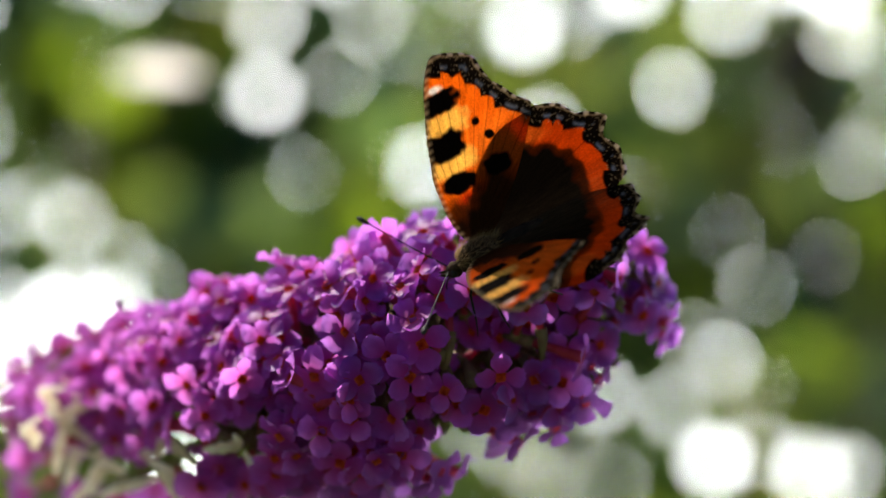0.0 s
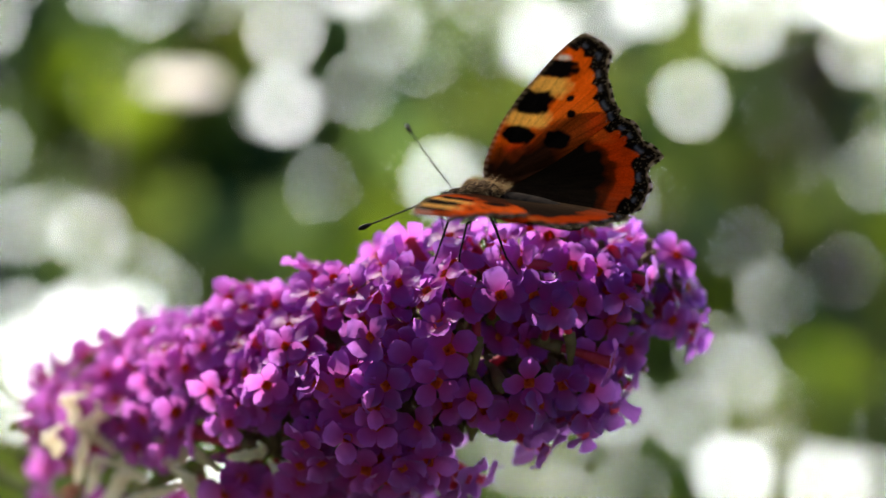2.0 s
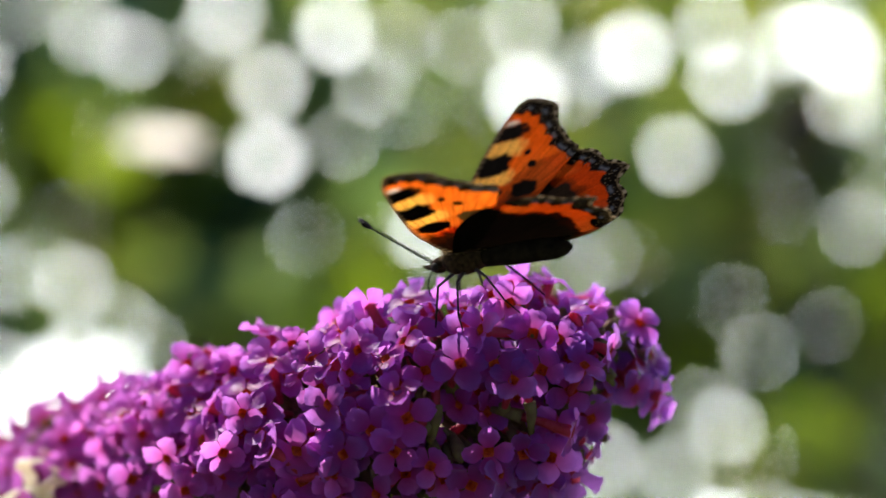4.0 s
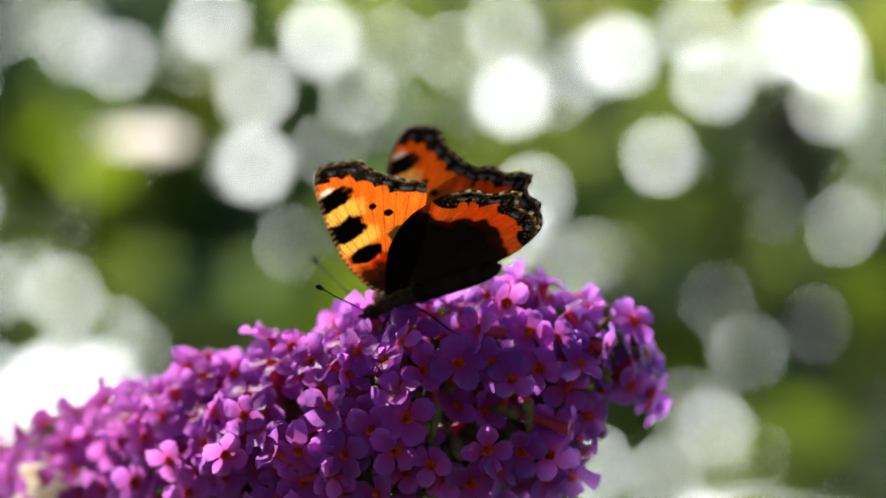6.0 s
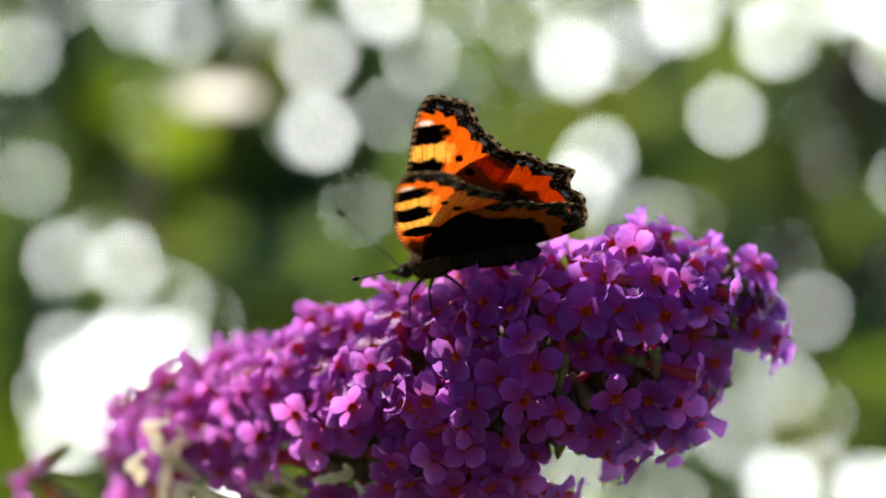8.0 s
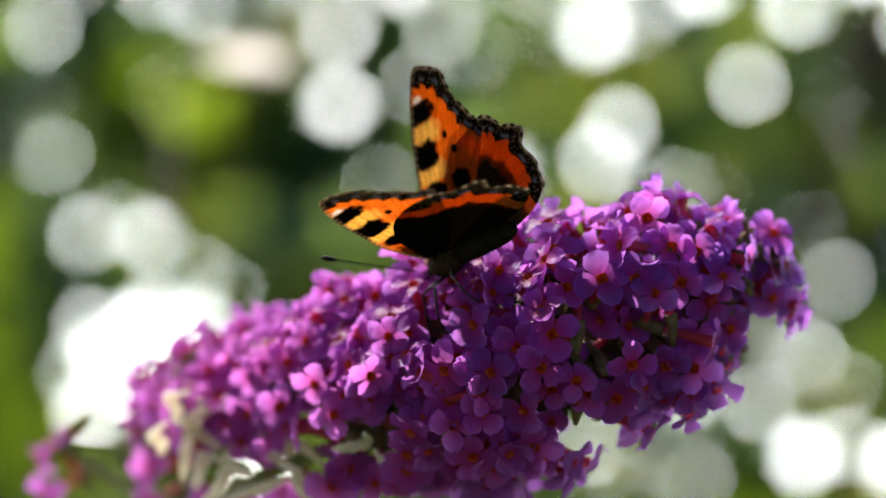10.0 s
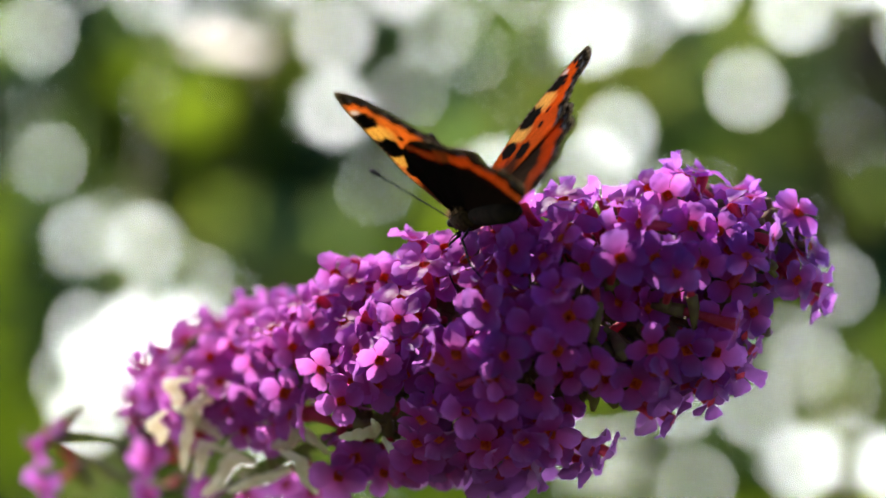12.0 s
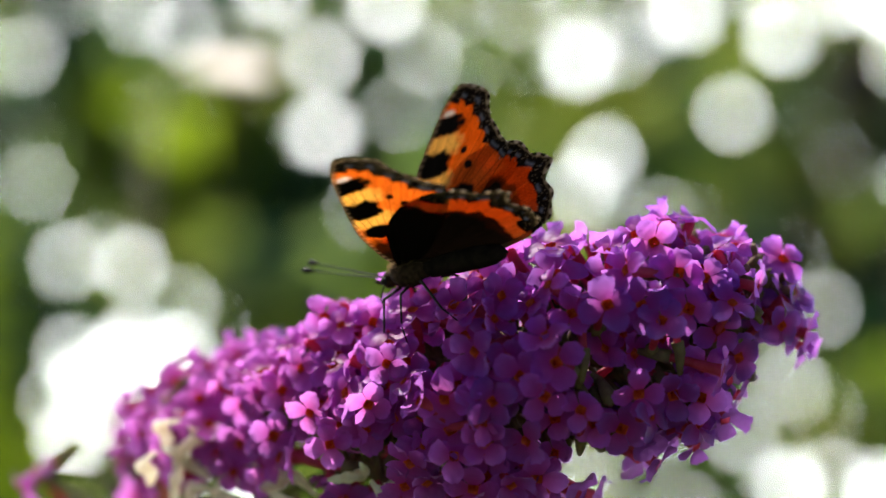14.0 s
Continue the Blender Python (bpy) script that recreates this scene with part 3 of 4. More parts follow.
        while n is None or n.dot(out) < 0.42 or (n.z < -0.55 and p.x > -0.01):
            n = (out + t * rng.uniform(-0.2, 0.7) + Vector((rng.gauss(0, .55), rng.gauss(0, .55), rng.gauss(0, .55) + 0.1))).normalized()
        spots.append((p, n, rng.uniform(0, 1.57), rng.randrange(14), rng.uniform(0.85, 1.1)))
    def depth(p):                           # how far a floret lies behind the spike's front and upper side
        c = axis[nearest(p.x + 0.55 * (p.y - axis[nearest(p.x)].y))]
        return (p.y - c.y) - 0.45 * (p.z - c.z)
    spots.sort(key=lambda q: depth(q[0]))
    for p, n, spin, which, size in spots[:300]:
        ob = new("floret", florets[which])
        ob.parent = plant
        ob.matrix_basis = Matrix.Translation(p) @ turned(n, spin) @ Matrix.Diagonal((size, size, 1, 1))
        new("throat", throat).parent = ob
    bm = bmesh.new()
    for p, n, spin, which, size in spots[300:]:
        at = len(bm.verts)
        bm.from_mesh(florets[which])
        bm.verts.ensure_lookup_table()
        m = Matrix.Translation(p) @ turned(n, spin)
        for v in bm.verts[at:]:
            v.co = m @ v.co
    tagged(part("floret_mass", bm, [M_PETAL, M_TUBE, M_CALYX], plant, "florets on the far side of the spike"), kind="stuff")
    # short green flower stalks and buds that fill the inside
    bm = bmesh.new()
    for _ in range(420):
        k = rng.randrange(len(axis) - 2)
        t = (axis[k] - axis[k + 1]).normalized()
        out = Vector((rng.gauss(0, 1), rng.gauss(0, 1), rng.gauss(0, 1)))
        out = (out - t * out.dot(t)).normalized()
        tip = axis[k] + (out * rng.uniform(0.45, 0.85) + t * 0.25) * rad[k]
        if (k > 60 and tip.z < -0.033) or (k < 30 and out.z < 0):
            continue
        tube(bm, [axis[k], axis[k].lerp(tip, 0.6) + t * 0.001, tip, tip + out * 0.0015], [0.0005, 0.0006, 0.0011, 0.0004], 6)
    tagged(part("stalk_mass", bm, M_CALYX, plant, "green and reddish flower stalks inside the spike"), kind="stuff")
    # spent florets and dry bracts near the base
    dry = [withered_mesh(40 + k) for k in range(5)]
    for k, (x, y, z, slant, long) in enumerate(BRACTS):
        ob = new("withered_floret", dry[k % 5])
        ob.parent = plant
        d = Vector((math.cos(radians(slant)), -0.25, math.sin(radians(slant))))
        ob.matrix_basis = Matrix.Translation((x, y, z)) @ turned(d, rng.uniform(0, 6)) @ Matrix.Diagonal((1.15, 1.25, long, 1))
    # a thin side shoot with a few florets and wiry spent stalks
    shoot = smooth_line([(-0.0427, 0.0510, -0.0458), (-0.0576, 0.0550, -0.0435), (-0.0652, 0.0570, -0.0394), (-0.0695, 0.0580, -0.0370)], 5)
    side = part("side_shoot", tube(bmesh.new(), [Vector(p) for p in shoot], [0.0007] * len(shoot), 7), M_STEM, plant, "thin brown side shoot")
    wire = smooth_line([(-0.0567, 0.0550, -0.0435), (-0.0583, 0.0560, -0.0390), (-0.0614, 0.0570, -0.0370), (-0.0695, 0.0580, -0.0364)], 5)
    part("stalk", tube(bmesh.new(), [Vector(p) for p in wire], [0.0004 + 0.0005 * math.sin(k * 0.35) ** 8 for k in range(len(wire))], 6), M_BARK, side)
    for p, n in (((-0.0718, 0.0580, -0.0387), (-0.6, -0.5, -0.5)), ((-0.0707, 0.0590, -0.0446), (-0.6, -0.6, -0.3)), ((-0.0695, 0.0580, -0.0364), (-0.5, -0.3, 0.8)),
                 ((-0.0330, 0.0380, -0.0425), (-0.2, -0.8, -0.4)), ((-0.0290, 0.0320, -0.0430), (0.2, -0.8, -0.5)), ((-0.0450, 0.0480, -0.0440), (-0.2, -0.8, -0.3)),
                 ((-0.0390, 0.0430, -0.0445), (0.1, -0.9, -0.2)), ((-0.0520, 0.0520, -0.0375), (-0.5, -0.7, 0.3)), ((-0.0541, 0.0530, -0.0401), (-0.5, -0.8, 0.1)), ((-0.0541, 0.0525, -0.0453), (-0.4, -0.8, -0.2))):
        ob = new("floret", florets[rng.randrange(14)])
        ob.parent = plant
        ob.matrix_basis = Matrix.Translation(p) @ turned(Vector(n), 0.3)
        new("throat", throat).parent = ob
    # hair-thin old styles that stick out on the upper side of the base
    for a, b in (((-0.0521, 0.0530, -0.0234), (-0.0593, 0.0530, -0.0250)), ((-0.0572, 0.0550, -0.0312), (-0.0619, 0.0550, -0.0273))):
        mid = Vector(a).lerp(Vector(b), 0.6) + Vector((0, 0, -0.0006))
        part("style", tube(bmesh.new(), [Vector(a), mid, Vector(b)], [0.0002, 0.00018, 0.0003], 6), M_CALYX, plant)


# ---- the butterfly ----
MM = 0.001
FORE = [(0, 0), (0.9, 3.2), (0.6, 8.0), (-0.6, 11.9), (-2.0, 15.4), (-4.2, 20.0), (-6.2, 22.6), (-7.6, 23.1), (-9.6, 22.0), (-11.5, 21.0), (-11.6, 19.0),
        (-12.6, 16.4), (-13.6, 14.2), (-15.2, 12.3), (-13.0, 9.2), (-9.0, 5.0), (-4.5, 1.2), (-2.0, 0.0)]
HIND = [(0.2, 0.6), (-1.8, 4.4), (-4.6, 8.6), (-8.6, 11.6), (-12.8, 12.7), (-15.2, 12.3), (-17.4, 11.3), (-19.2, 9.4), (-20.6, 8.6), (-22.3, 7.6), (-21.0, 6.0),
        (-21.3, 4.4), (-22.0, 2.8), (-21.6, 1.2), (-20.9, -0.3), (-17.2, -1.7), (-12.0, -2.2), (-6.0, -2.0), (-1.5, -0.8)]


def mixc(a, b, f):
    f = max(0.0, min(1.0, f))
    return tuple(x + (y - x) * f for x, y in zip(a, b))


def blot(u, v, cu, cv, ru, rv, soft=0.25):
    """1 inside a squarish patch with an uneven rim, 0 outside."""
    w = noise.noise(Vector((u * 1.1, v * 1.1, 7))) * 0.30
    d = (abs((u - cu) / ru) ** 2.8 + abs((v - cv) / rv) ** 2.8) ** (1 / 2.8)
    return max(0.0, min(1.0, (1 + w - d) / soft + 0.5))


ORANGE, YELLOW, DARK, PALE = (0.78, 0.115, 0.004), (0.90, 0.50, 0.10), (0.010, 0.007, 0.006), (0.80, 0.78, 0.74)
BROWN, BLUE = (0.036, 0.020, 0.012), (0.30, 0.34, 0.45)


def veins(u, v, base, spread, width):
    a = math.atan2(v - base[1], -(u - base[0]))
    d = math.hypot(u - base[0], v - base[1])
    k = a / spread
    return max(0.0, 1 - abs(k - round(k)) * spread * d / width) * (1 if d > 7 else 0)


def border(c, e, arc, depth, under, bite):
    """The dark toothed rim with its row of pale blue half moons, e millimetres in from the edge."""
    cell = abs(math.sin(arc * 1.43))
    n = noise.noise(Vector((e * 1.5, arc * 1.7, 3)))
    c = mixc(c, DARK, (depth + bite * (0.5 - cell ** 0.7) + 0.25 * n - e) / 0.25)
    moon = math.exp(-((e - 0.50 * depth - 0.25 * cell) / 0.24) ** 2) * max(0.0, min(1.0, (cell - 0.62) * 5))
    c = mixc(c, BLUE, moon * (0.55 if not under else 0.35))
    c = mixc(c, (0.60, 0.50, 0.40), (0.7 if e < 0.24 else 0.0) * max(0.0, min(1.0, 0.3 + 1.6 * math.sin(arc * 4.3))))
    return mixc(c, (0.44, 0.33, 0.20), max(0.0, 1 - abs(e - 0.24 - 0.12 * cell) / 0.16) * (0.55 + 0.5 * n))


def fore_color(u, v, e_out, arc, e_costa, under):
    c = (0.74, 0.105, 0.004) if not under else (0.92, 0.50, 0.13)
    n = noise.noise(Vector((u * 0.8, v * 0.8, 1)))
    c = mixc(c, YELLOW, 0.12 * blot(u, v, -9.5, 9.5, 4.0, 3.0, 1.2))
    c = mixc(c, (0.93, 0.58, 0.17), blot(u, v, -3.0, 10.2, 3.0, 1.5, 0.5))
    c = mixc(c, (0.93, 0.58, 0.17), blot(u, v, -4.2, 15.0, 3.2, 1.5, 0.5))
    c = mixc(c, (0.80, 0.10, 0.012), blot(u, v, -3.6, 5.2, 2.4, 1.2, 0.8))
    c = mixc(c, BROWN, max(0.0, ((7.4 if under else 4.8) + n - math.hypot(u + 1, v)) / 2.0) * 0.95)
    inner = abs(0.634 * (u + 2.0) + 0.773 * v)          # distance from the trailing edge
    # brown dusting, plus painted dimming where the hindwing blocks light from behind
    if not under:
        c = mixc(c, (0.10, 0.030, 0.012), max(0.0, min(1.0, (3.6 + n - inner) / 1.4)) * max(0.0, min(1.0, (12.5 - math.hypot(u, v)) / 3)))
    c = mixc(c, DARK, blot(u, v, -2.5, 7.7, 2.2, 1.25))
    c = mixc(c, DARK, blot(u, v, -2.9, 12.5, 2.8, 1.75))
    c = mixc(c, DARK, blot(u, v, -4.6, 17.6, 3.0, 1.3))
    c = mixc(c, DARK, blot(u, v, -8.0, 13.5, 0.5, 0.5))
    c = mixc(c, DARK, blot(u, v, -8.8, 11.3, 0.55, 0.55))
    if not under:
        c = mixc(c, DARK, blot(u, v, -7.9, 7.6, 1.8, 1.3))
    c = mixc(c, DARK, 0.55 * veins(u, v, (0, 0), 0.095, 0.09))
    c = border(c, e_out, arc, 2.3 + 0.8 * max(0.0, (v - 17) / 6), under, 0.8)
    c = mixc(c, PALE, 0.85 * blot(u, v, -5.4, 19.3, 1.0, 0.38, 0.6))
    if under:
        c = mixc(c, (0.30, 0.24, 0.17), 0.7 * max(0.0, 1 - e_out / 3.0) * (0.5 + n))
    edge = max(0.0, 1 - e_costa / 0.8)
    return mixc(c, mixc(DARK, (0.50, 0.38, 0.24), 0.5 + 0.5 * math.sin(v * 7)), edge)


def hind_color(u, v, e_out, arc, e_costa, under):
    n = noise.noise(Vector((u * 0.7, v * 0.7, 4)))
    if under:
        c = (0.40, 0.14, 0.03)
        c = mixc(c, (0.012, 0.009, 0.008), (e_out - 4.3 - 0.6 * n) / 0.5)
    else:
        c = mixc((0.62, 0.065, 0.003), YELLOW, 0.22 * blot(u, v, -12, 9.6, 2.5, 1.2, 1.0))
        c = mixc(c, BROWN, (e_out - 5.3 - 0.9 * n) / 0.8)
        c = mixc(c, (0.17, 0.10, 0.055), 0.75 * max(0.0, 1 - (v + 1) / 4.5) * (0.7 + 0.5 * noise.noise(Vector((u * 0.6, v * 4, 2)))))
    c = mixc(c, DARK, 0.4 * veins(u, v, (-1, 0), 0.16, 0.08))
    c = border(c, e_out, arc, 2.4, under, 0.9)
    return mixc(c, (0.20, 0.15, 0.10), 0.6 * max(0.0, 1 - e_out / 2.4) * (0.4 + n)) if under else c


def scaled(c, u, v, e_out):
    """Rows of scales: streaks that run out from the root, a fine grain, and pale specks in the rim."""
    a, d = math.atan2(v, -u - 1), math.hypot(u + 1, v)
    f = 1 + 0.30 * noise.noise(Vector((a * 38, d * 0.35, 2))) + 0.22 * noise.noise(Vector((u * 4.5, v * 4.5, 5)))
    c = tuple(max(0.0, x * f) for x in c)
    speck = noise.noise(Vector((u * 3.6, v * 3.6, 9)))
    return mixc(c, (0.42, 0.31, 0.20), 2.2 * (speck - 0.28) if e_out < 2.3 else 0.0)


def wing_mesh(name, outline, first, last, hub, color, side):
    """A thin two-faced wing, ring by ring from the hub out to the scalloped outline; first to last is the outer margin."""
    step = 22
    line = smooth_line(outline + outline[:1], step)
    lo, hi = first * step, last * step
    line = [Vector((p[0], p[1])) for p in line]
    n_l = len(line)
    pts = []
    for i, p in enumerate(line):            # small teeth along the outer margin
        if lo < i < hi:
            d = (line[min(i + 1, n_l - 1)] - line[i - 1]).normalized()
            pts.append(p + Vector((-d.y, d.x)) * (-0.42 * abs(math.sin((i - lo) * 0.105 * 16 / step)) + 0.2 + 0.06 * math.sin(i * 1.9 * 16 / step)))
        else:
            pts.append(p)
    rings = 88
    hubv = Vector(hub)
    verts, cols_t, cols_u = [], [], []
    for layer in (0, 1):
        for r in range(rings + 1):
            s = (r / rings) ** 0.8
            for p in pts:
                q = hubv.lerp(p, s)
                bend = 0.22 * math.sin(q.y * 0.16) + 0.05 * math.sin(math.atan2(q.y, -q.x) * 22) * s
                z = bend + (0.045 if layer == 0 else -0.045) * (1.0 if r < rings else 0.6)
                verts.append((q.x * MM, side * q.y * MM, z * MM))
    outer = np.array([(p.x, p.y) for p in line[lo:hi + 1]])
    arcs = np.concatenate(([0], np.cumsum(np.hypot(*np.diff(outer, axis=0).T))))
    costa = np.array([(p.x, p.y) for p in line[:lo + 1]])
    per = (rings + 1) * n_l
    upper, lower = [], []
    for k in range(per):
        u, v = verts[k][0] / MM, side * verts[k][1] / MM
        d = np.hypot(outer[:, 0] - u, outer[:, 1] - v)
        j = int(d.argmin())
        ec = float(np.hypot(costa[:, 0] - u, costa[:, 1] - v).min())
        for shades, under in ((upper, False), (lower, True)):
            shades.append((*scaled(color(u, v, float(d[j]), float(arcs[j]), ec, under), u, v, float(d[j])), 1.0))
    cols = upper + lower
    faces, mats = [], []
    for layer in (0, 1):
        o = layer * per
        for r in range(rings):
            for i in range(n_l - 1):
                a, b = o + r * n_l + i, o + (r + 1) * n_l + i
                f = (a, b, b + 1, a + 1)
                faces.append(f if (layer == 0) == (side < 0) else f[::-1])
                mats.append(layer)
    o = rings * n_l
    for i in range(n_l - 1):
        faces.append((o + i, per + o + i, per + o + i + 1, o + i + 1))
        mats.append(1)
    me = bpy.data.meshes.new(name)
    me.from_pydata(verts, [], faces)
    me.materials.append(M_TOP)
    me.materials.append(M_UNDER)
    me.polygons.foreach_set("material_index", mats)
    at = me.color_attributes.new("scales", "FLOAT_COLOR", "POINT")
    at.data.foreach_set("color", np.array(cols, np.float32).ravel())
    me.shade_smooth()
    return me


def ball_line(bm, pts, radii, sides=14):
    return tube(bm, [Vector(p) * MM for p in pts], [r * MM for r in radii], sides)


def build_butterfly():
    fly = tagged(new("butterfly"), "small tortoiseshell butterfly with orange, black and yellow wings", "butterfly")
    bm = bmesh.new()
    ball_line(bm, [(-3.4, 0, .2), (-3.0, 0, .2), (-2.0, 0, .3), (-.5, 0, .4), (1.0, 0, .35), (2.0, 0, .2), (2.6, 0, .1)], [.4, 1.5, 2.0, 2.2, 2.0, 1.4, .4])
    part("thorax", bm, M_FUR, fly, "brown furry thorax")
    bm = bmesh.new()
    ball_line(bm, [(-2.6, 0, .1), (-3.4, 0, 0), (-5.0, 0, 0), (-7.0, 0, -.2), (-9.0, 0, -.4), (-11.0, 0, -.7), (-12.8, 0, -1.0), (-14.0, 0, -1.2), (-14.7, 0, -1.3)],
              [.9, 1.4, 1.6, 1.7, 1.7, 1.6, 1.35, .9, .2])
    part("abdomen", bm, M_ABD, fly, "dark tapering abdomen")
    bm = bmesh.new()
    ball_line(bm, [(2.2, 0, .1), (2.6, 0, .1), (3.2, 0, .1), (3.9, 0, 0), (4.3, 0, -.1)], [.5, .95, 1.1, .85, .2])
    head = part("head", bm, M_FUR, fly)
    feelers = []
    for s in (1, -1):
        bm = bmesh.new()
        bmesh.ops.create_uvsphere(bm, u_segments=12, v_segments=8, radius=.55 * MM, matrix=Matrix.Translation(Vector((3.4, s * .85, .15)) * MM))
        part("eye", bm, M_BLACK, head)
        bm = bmesh.new()
        pts = [Vector((3.8, s * .4, .6)), Vector((6.8, s * 2.7, 2.9)), Vector((10.2, s * 5.4, 5.6)), Vector((12.4, s * 7.2, 7.4))]
        line = [Vector(p) for p in smooth_line([tuple(p) for p in pts], 6)]
        tube(bm, [p * MM for p in line], [.10 * MM] * len(line), 6)
        ant = part("antenna", bm, M_BLACK, fly, "thin black clubbed antenna")
        feelers.append(ant)
        d = (line[-1] - line[-2]).normalized()
        bm = bmesh.new()
        ball_line(bm, [line[-1] + d * a for a in (-.8, -.2, .4, 1.0, 1.35)], [.1, .26, .36, .32, .08], 8)
        part("club", bm, M_BLACK, ant)
        bm = bmesh.new()
        ball_line(bm, [(3.9, s * .25, -.1), (4.6, s * .3, .15), (5.3, s * .32, .5)], [.3, .28, .06], 8)
        part("palp", bm, M_FUR, head)
        for kx, foot in ((1.3, (4.0, 4.2, -7.8)), (-.4, (.2, 5.2, -8.0)), (-1.8, (-6.8, 4.8, -7.2))):
            bm = bmesh.new()
            knee = (kx + (foot[0] - kx) * .45, s * 3.6, -2.0)
            ball_line(bm, [(kx, s * .9, -1.2), knee, (foot[0] * .9, s * foot[1], foot[2] * .72), (foot[0] * 1.12, s * foot[1] * .98, foot[2])], [.26, .18, .13, .08], 6)
            part("leg", bm, M_BLACK, fly)
    bm = bmesh.new()
    line = smooth_line([(4.2, 0, -.3), (5.4, 0, -2.0), (5.2, 0, -4.5), (4.6, 0, -6.8)], 5)
    ball_line(bm, [tuple(p) for p in line], [.1] * len(line), 6)
    part("proboscis", bm, M_BLACK, fly)
    rng = random.Random(8)
    bm = bmesh.new()
    for k in range(1000):                   # long fur on thorax and wing roots
        x = rng.uniform(-3.4, 2.4)
        a = rng.uniform(-1.2, 1.2)
        r = 1.75 - 0.12 * x * x * 0.5
        p = Vector((x, r * math.sin(a), .4 + r * math.cos(a)))
        d = Vector((-0.9 + rng.gauss(0, .3), math.sin(a) + rng.gauss(0, .3), math.cos(a) * .7 + rng.gauss(0, .2))).normalized() * rng.uniform(.8, 2.1)
        w = d.cross(Vector((rng.gauss(0, 1), rng.gauss(0, 1), rng.gauss(0, 1)))).normalized() * .035
        bm.faces.new([bm.verts.new(q * MM) for q in (p - w, p + w, p + d)])
    part("fur", bm, M_HAIR, fly, "brown hair on the thorax")
    wings = {}
    for s, tag in ((1, "L"), (-1, "R")):
        for kind, outline, first, last, hub, color in (("forewing", FORE, 7, 13, (-2.2, 2.2), fore_color), ("hindwing", HIND, 5, 14, (-6.0, 1.2), hind_color)):
            w = new(kind, wing_mesh(kind, outline, first, last, hub, color, s))
            w.parent = fly
            wings[kind + tag] = w
    return fly, wings, feelers


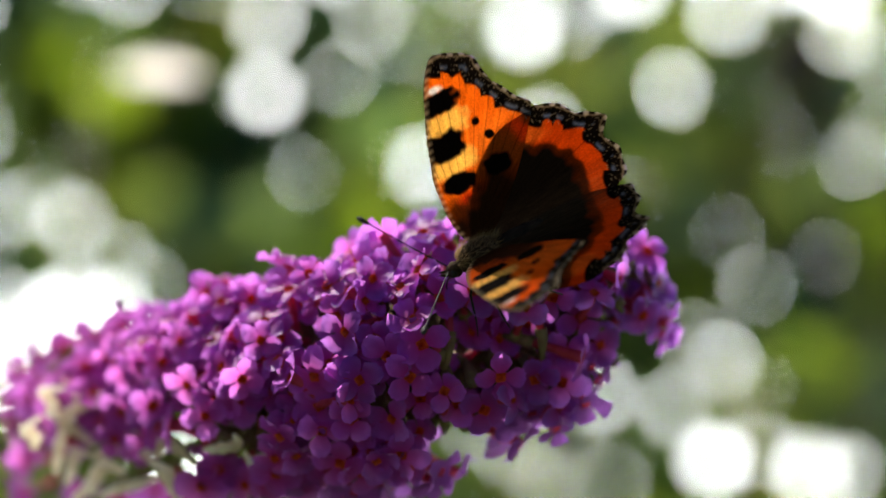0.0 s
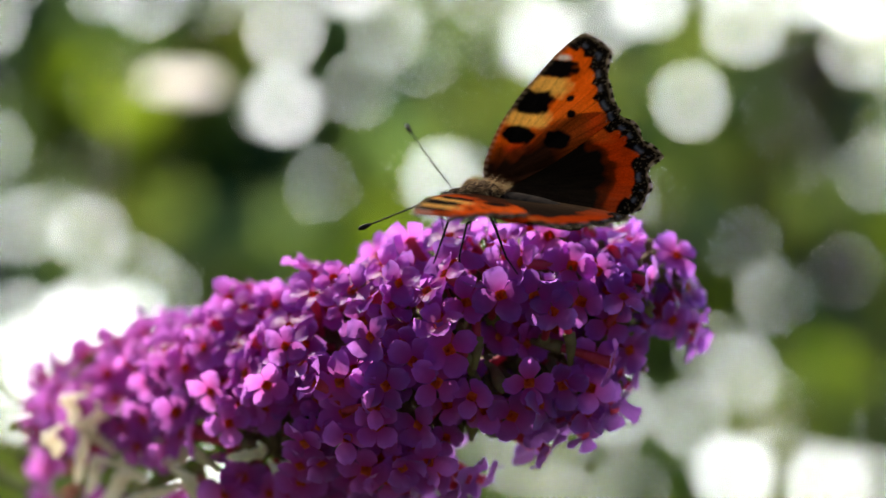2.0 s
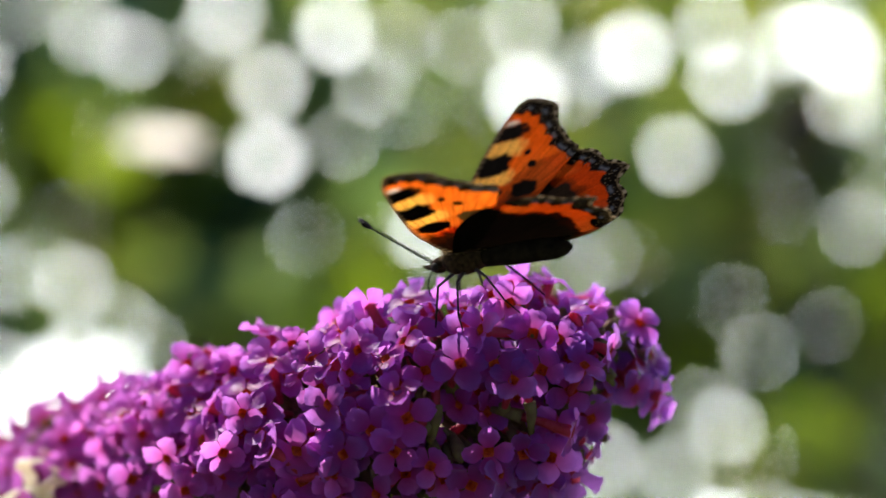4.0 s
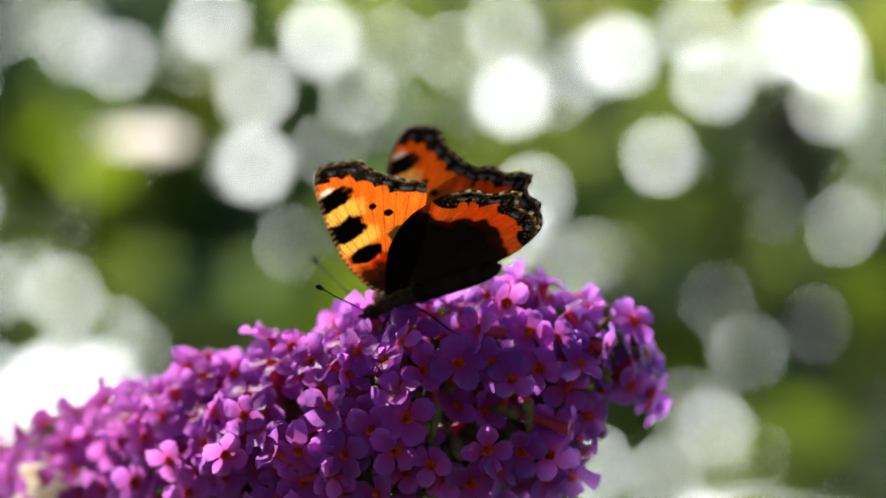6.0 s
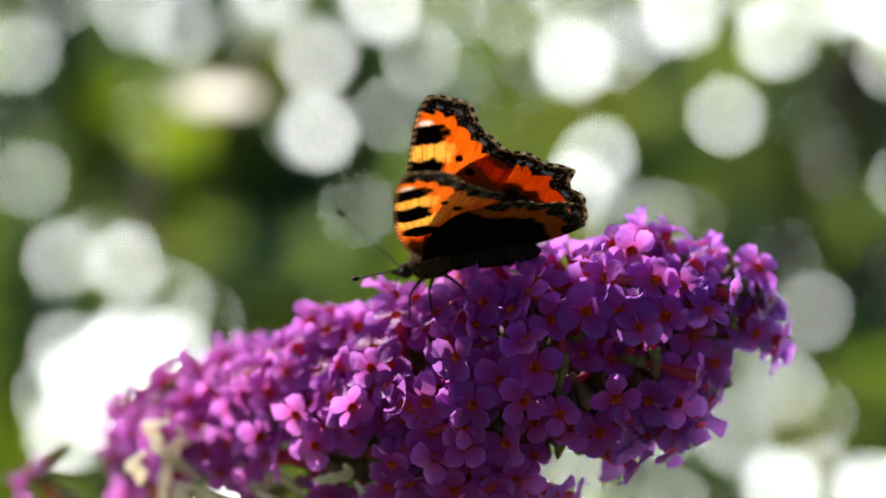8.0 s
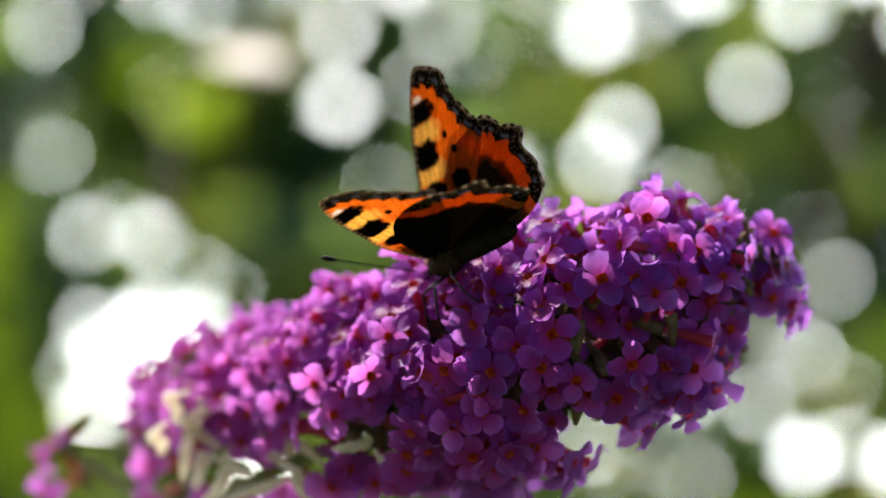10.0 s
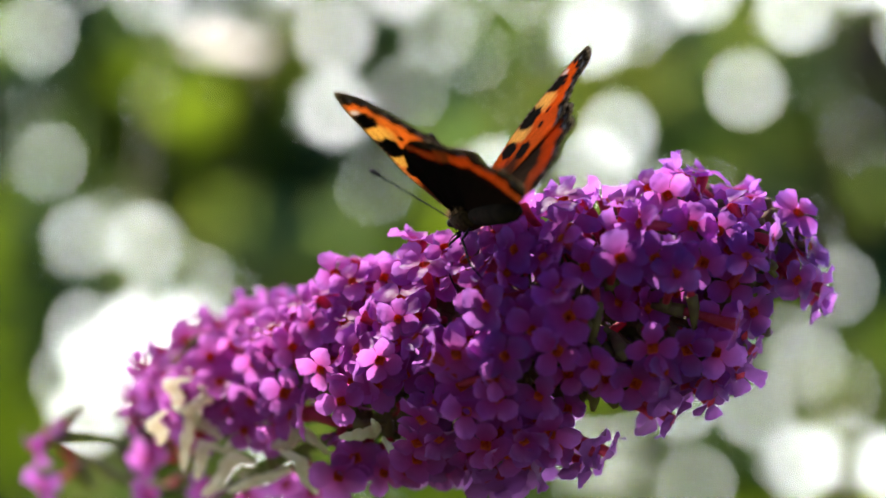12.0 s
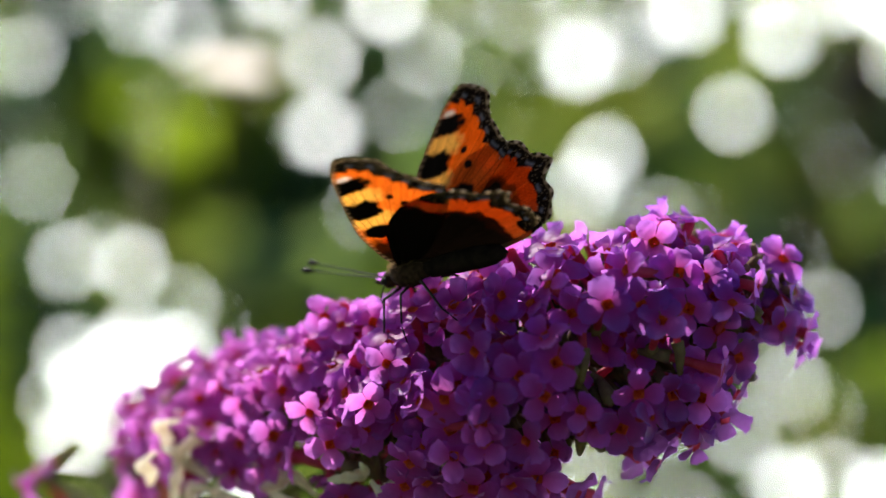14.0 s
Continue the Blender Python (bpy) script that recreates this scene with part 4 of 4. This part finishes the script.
FLIGHT = [  # seconds; place in millimetres; heading, pitch, roll; lift and sweep of the wings
    (0.0, 11.61, -7.92, -7.35, -12.6, 26.6, -38.7, 16.0, 59.5, 1.7, 2.4),
    (0.5, 11.59, -7.12, -6.73, -8.9, 23.7, -35.2, 17.0, 66.1, 2.8, 4.3),
    (1.0, 11.37, -6.81, -3.27, -18.1, 4.0, -28.2, -4.4, 66.6, -0.5, 2.3),
    (1.5, 9.42, -4.60, -0.94, -22.5, -3.3, -22.8, 6.5, 74.5, 4.8, 1.1),
    (2.0, 8.38, -2.94, 0.39, -27.8, -6.8, -17.8, 12.1, 46.5, 5.0, 1.0),
    (2.5, 9.14, -3.37, -1.66, -35.7, 9.6, -18.1, 31.6, 70.3, 9.0, -1.8),
    (2.8, 10.85, -3.18, 4.76, -39.5, -23.4, -8.3, 4.8, 50.7, 6.3, 2.7),
    (2.9, 13.99, -2.99, 6.69, -39.0, -28.7, -4.9, 21.0, 35.2, 6.4, 3.1),
    (3.0, 13.62, -2.64, 6.71, -43.0, -27.8, -4.7, 23.5, 45.9, 5.3, 1.9),
    (3.2, 13.49, -3.02, 5.68, -53.2, -20.5, -4.6, 20.3, 21.1, 8.3, 1.8),
    (3.5, 14.41, -2.40, 2.73, -35.4, -9.0, -9.2, 54.5, 42.1, 11.3, -0.8),
    (4.0, 11.29, -0.36, 1.10, -25.6, 12.7, -13.1, 33.2, 41.8, 10.0, 0.1),
    (4.2, 12.31, -0.04, 2.97, -28.8, -0.7, -12.0, 47.9, 36.0, 8.7, -0.2),
    (6.3, 1.21, 2.51, -4.48, -15.4, 25.2, -16.5, 57.4, 48.0, 10.1, -1.3),
    (6.5, 0.22, 2.69, -4.21, -16.0, 25.2, -14.6, 55.5, 48.4, 8.3, -0.6),
    (7.0, -0.82, 3.20, -0.06, -6.9, 4.2, -9.9, 43.1, 35.9, 5.2, 0.7),
    (7.3, -3.41, 3.11, -9.18, -0.5, 38.4, -9.1, 31.4, 45.1, 7.0, -1.7),
    (7.5, -3.36, 1.77, -8.27, -18.3, 44.9, -21.3, 23.5, 83.1, 3.8, -2.3),
    (8.0, -8.17, 2.77, -5.60, -17.5, 11.8, -21.3, 44.9, 106.2, -0.1, -4.1),
    (8.5, -8.06, 1.17, -11.19, -33.4, 35.6, -26.7, 27.1, 97.9, 3.5, -8.3),
    (8.7, -8.08, 1.13, -10.93, -35.7, 34.6, -22.7, 29.8, 93.3, 1.0, -6.1),
    (10.8, -8.17, 0.84, -9.21, -58.1, 21.6, -13.2, 25.0, 78.9, -6.5, -3.0),
    (11.0, -7.89, 1.29, -9.71, -57.8, 20.7, -11.4, 32.5, 74.8, -6.6, -1.8),
    (11.5, -7.35, 3.22, -3.70, -50.3, -5.6, -17.9, 43.5, 58.0, -0.3, -17.3),
    (11.7, -6.27, 3.30, -1.84, -60.2, -6.1, -13.9, 28.0, 28.8, -9.2, -9.5),
    (12.0, -6.99, 3.32, -6.17, -67.3, 7.2, -21.2, 58.1, 34.9, -5.4, -9.1),
    (12.5, -7.87, 5.45, -6.37, -66.9, 14.6, -34.3, 84.4, 28.2, -7.7, -1.3),
    (12.8, -9.96, 4.86, -1.29, -52.0, -4.8, -19.3, 60.3, 54.5, -7.9, -17.0),
    (13.0, -11.21, 5.57, -2.50, -41.8, -7.2, -16.3, 54.5, 48.5, -5.0, -18.3),
    (13.3, -12.14, 5.20, -2.07, -36.1, -5.2, -14.0, 38.1, 32.5, -4.5, -11.4),
    (13.5, -13.56, 5.38, -4.88, -32.6, 3.9, -14.2, 51.7, 49.0, -3.6, -7.0),
    (14.0, -12.81, 5.32, -7.41, -34.4, 15.0, -10.6, 39.6, 60.2, -2.9, -4.0),
]


AIM = [  # seconds, and where each antenna points in the butterfly's space: turn and rise in degrees
    [(0, 74, 11), (0.8, 72, 14), (1.5, 71, 11), (2.1, 64, -8), (2.5, 63, 4), (2.7, 47, -17), (2.8, 44, -7), (2.9, 26, -0), (3, 30, -2), (3.1, 42, 22), (3.3, 23, 12), (4, 78, 35), (6.4, 87, 32), (7, 74, 30), (7.5, 38, -20), (8, 84, 18), (11.5, 43, 40), (12.5, 1, 37), (13, -5, 19), (13.6, -11, -0), (14, -10, 18)],
    [(0, -47, 28), (0.8, -38, 60), (1.5, -39, 39), (2.1, -34, 20), (2.6, -34, 14), (2.7, -28, 16), (2.8, -32, 38), (2.9, -39, 41), (3, -41, 33), (3.1, -39, 51), (3.3, 6, 29), (4, -25, 30), (6.4, -59, 33), (7, -58, 23), (7.5, -38, -20), (8, -44, 29), (11.5, -60, 46), (12.5, -1, 40), (13, -6, 24), (13.6, -13, 4), (14, -13, 21)]]
SWAY = [  # the dry plant in the breeze: seconds, sideways and upward in millimetres, tilt in degrees
    (0, 0.9, -5.1, 1), (0.5, 1.5, -5.6, 1), (1, 1.9, -5.1, 1), (1.5, 1.8, -5.0, 1), (2.5, 2.1, -5.4, 1), (3.5, -0.1, -4.3, 1), (4, 3.2, -6.2, 1), (6.5, 0.4, -2.3, 1), (7, -0.3, -2.1, 1), (7.5, -0.2, -2.2, 1), (8, -2.1, -0.8, 1), (8.5, -1.1, -1.1, 1), (10.8, 2.4, 6.9, 8), (11, 1.5, 8.2, 8), (11.5, 1.4, 11.0, 8), (12, -4.4, 5.0, 8), (13, -5.1, 3.1, 8), (13.5, -4.7, 3.3, 8), (14, 0.8, 7.5, 8)]


def motions():
    body, rows = [], {k: [] for k in wings}
    flights = list(FLIGHT)
    for t, x, y, z, yaw, pitch, roll, lift_l, lift_r, sweep_l, sweep_r in flights:
        turn = Matrix.Rotation(radians(180 + yaw), 4, "Z") @ Matrix.Rotation(radians(pitch), 4, "Y") @ Matrix.Rotation(radians(roll), 4, "X")
        split = 5.0 + 17.0 * min(1.0, max(0.0, 2 - 2 * t))          # near hindwing below its forewing, in degrees
        body.append((t, Matrix.Translation((x * MM, y * MM, BASE + z * MM)) @ turn))
        for s, tag, lift, sweep in ((1, "L", lift_l, sweep_l), (-1, "R", lift_r, sweep_r)):
            hinge = Matrix.Translation((0, s * 1.3 * MM, 1.2 * MM)) @ Matrix.Rotation(radians(s * lift), 4, "X")
            rows["forewing" + tag].append((t, hinge @ Matrix.Rotation(radians(-s * sweep), 4, "Z")))
            low = Matrix.Translation((0, s * 1.3 * MM, 1.05 * MM)) @ Matrix.Rotation(radians(s * (lift - (split if s > 0 else 1.0))), 4, "X")
            rows["hindwing" + tag].append((t, low))
    walk(butterfly, body)
    for ant, side, aims in zip(feelers, (1, -1), AIM):
        root = Matrix.Translation(Vector((3.8, side * .4, .6)) * MM)
        rest = Vector((8.6, side * 6.8, 6.8))
        rows_a = []
        for t, turn, rise in aims:
            to = Vector((math.cos(radians(turn)) * math.cos(radians(rise)), math.sin(radians(turn)) * math.cos(radians(rise)), math.sin(radians(rise))))
            rows_a.append((t, root @ rest.rotation_difference(to).to_matrix().to_4x4() @ root.inverted()))
        walk(ant, rows_a)
    still = dry_plant.matrix_world.copy()
    place = Matrix.Translation(still.translation)
    walk(dry_plant, [(t, Matrix.Translation((x * MM, 0, z * MM)) @ place @ Matrix.Rotation(radians(a), 4, "Y") @ place.inverted() @ still) for t, x, z, a in SWAY])
    for k, w in wings.items():
        walk(w, rows[k])


build_ground()
build_backdrop()
build_hedge()
build_shrub()
dry_plant = build_hedge_details()
butterfly, wings, feelers = build_butterfly()
build_blossom()
motions()
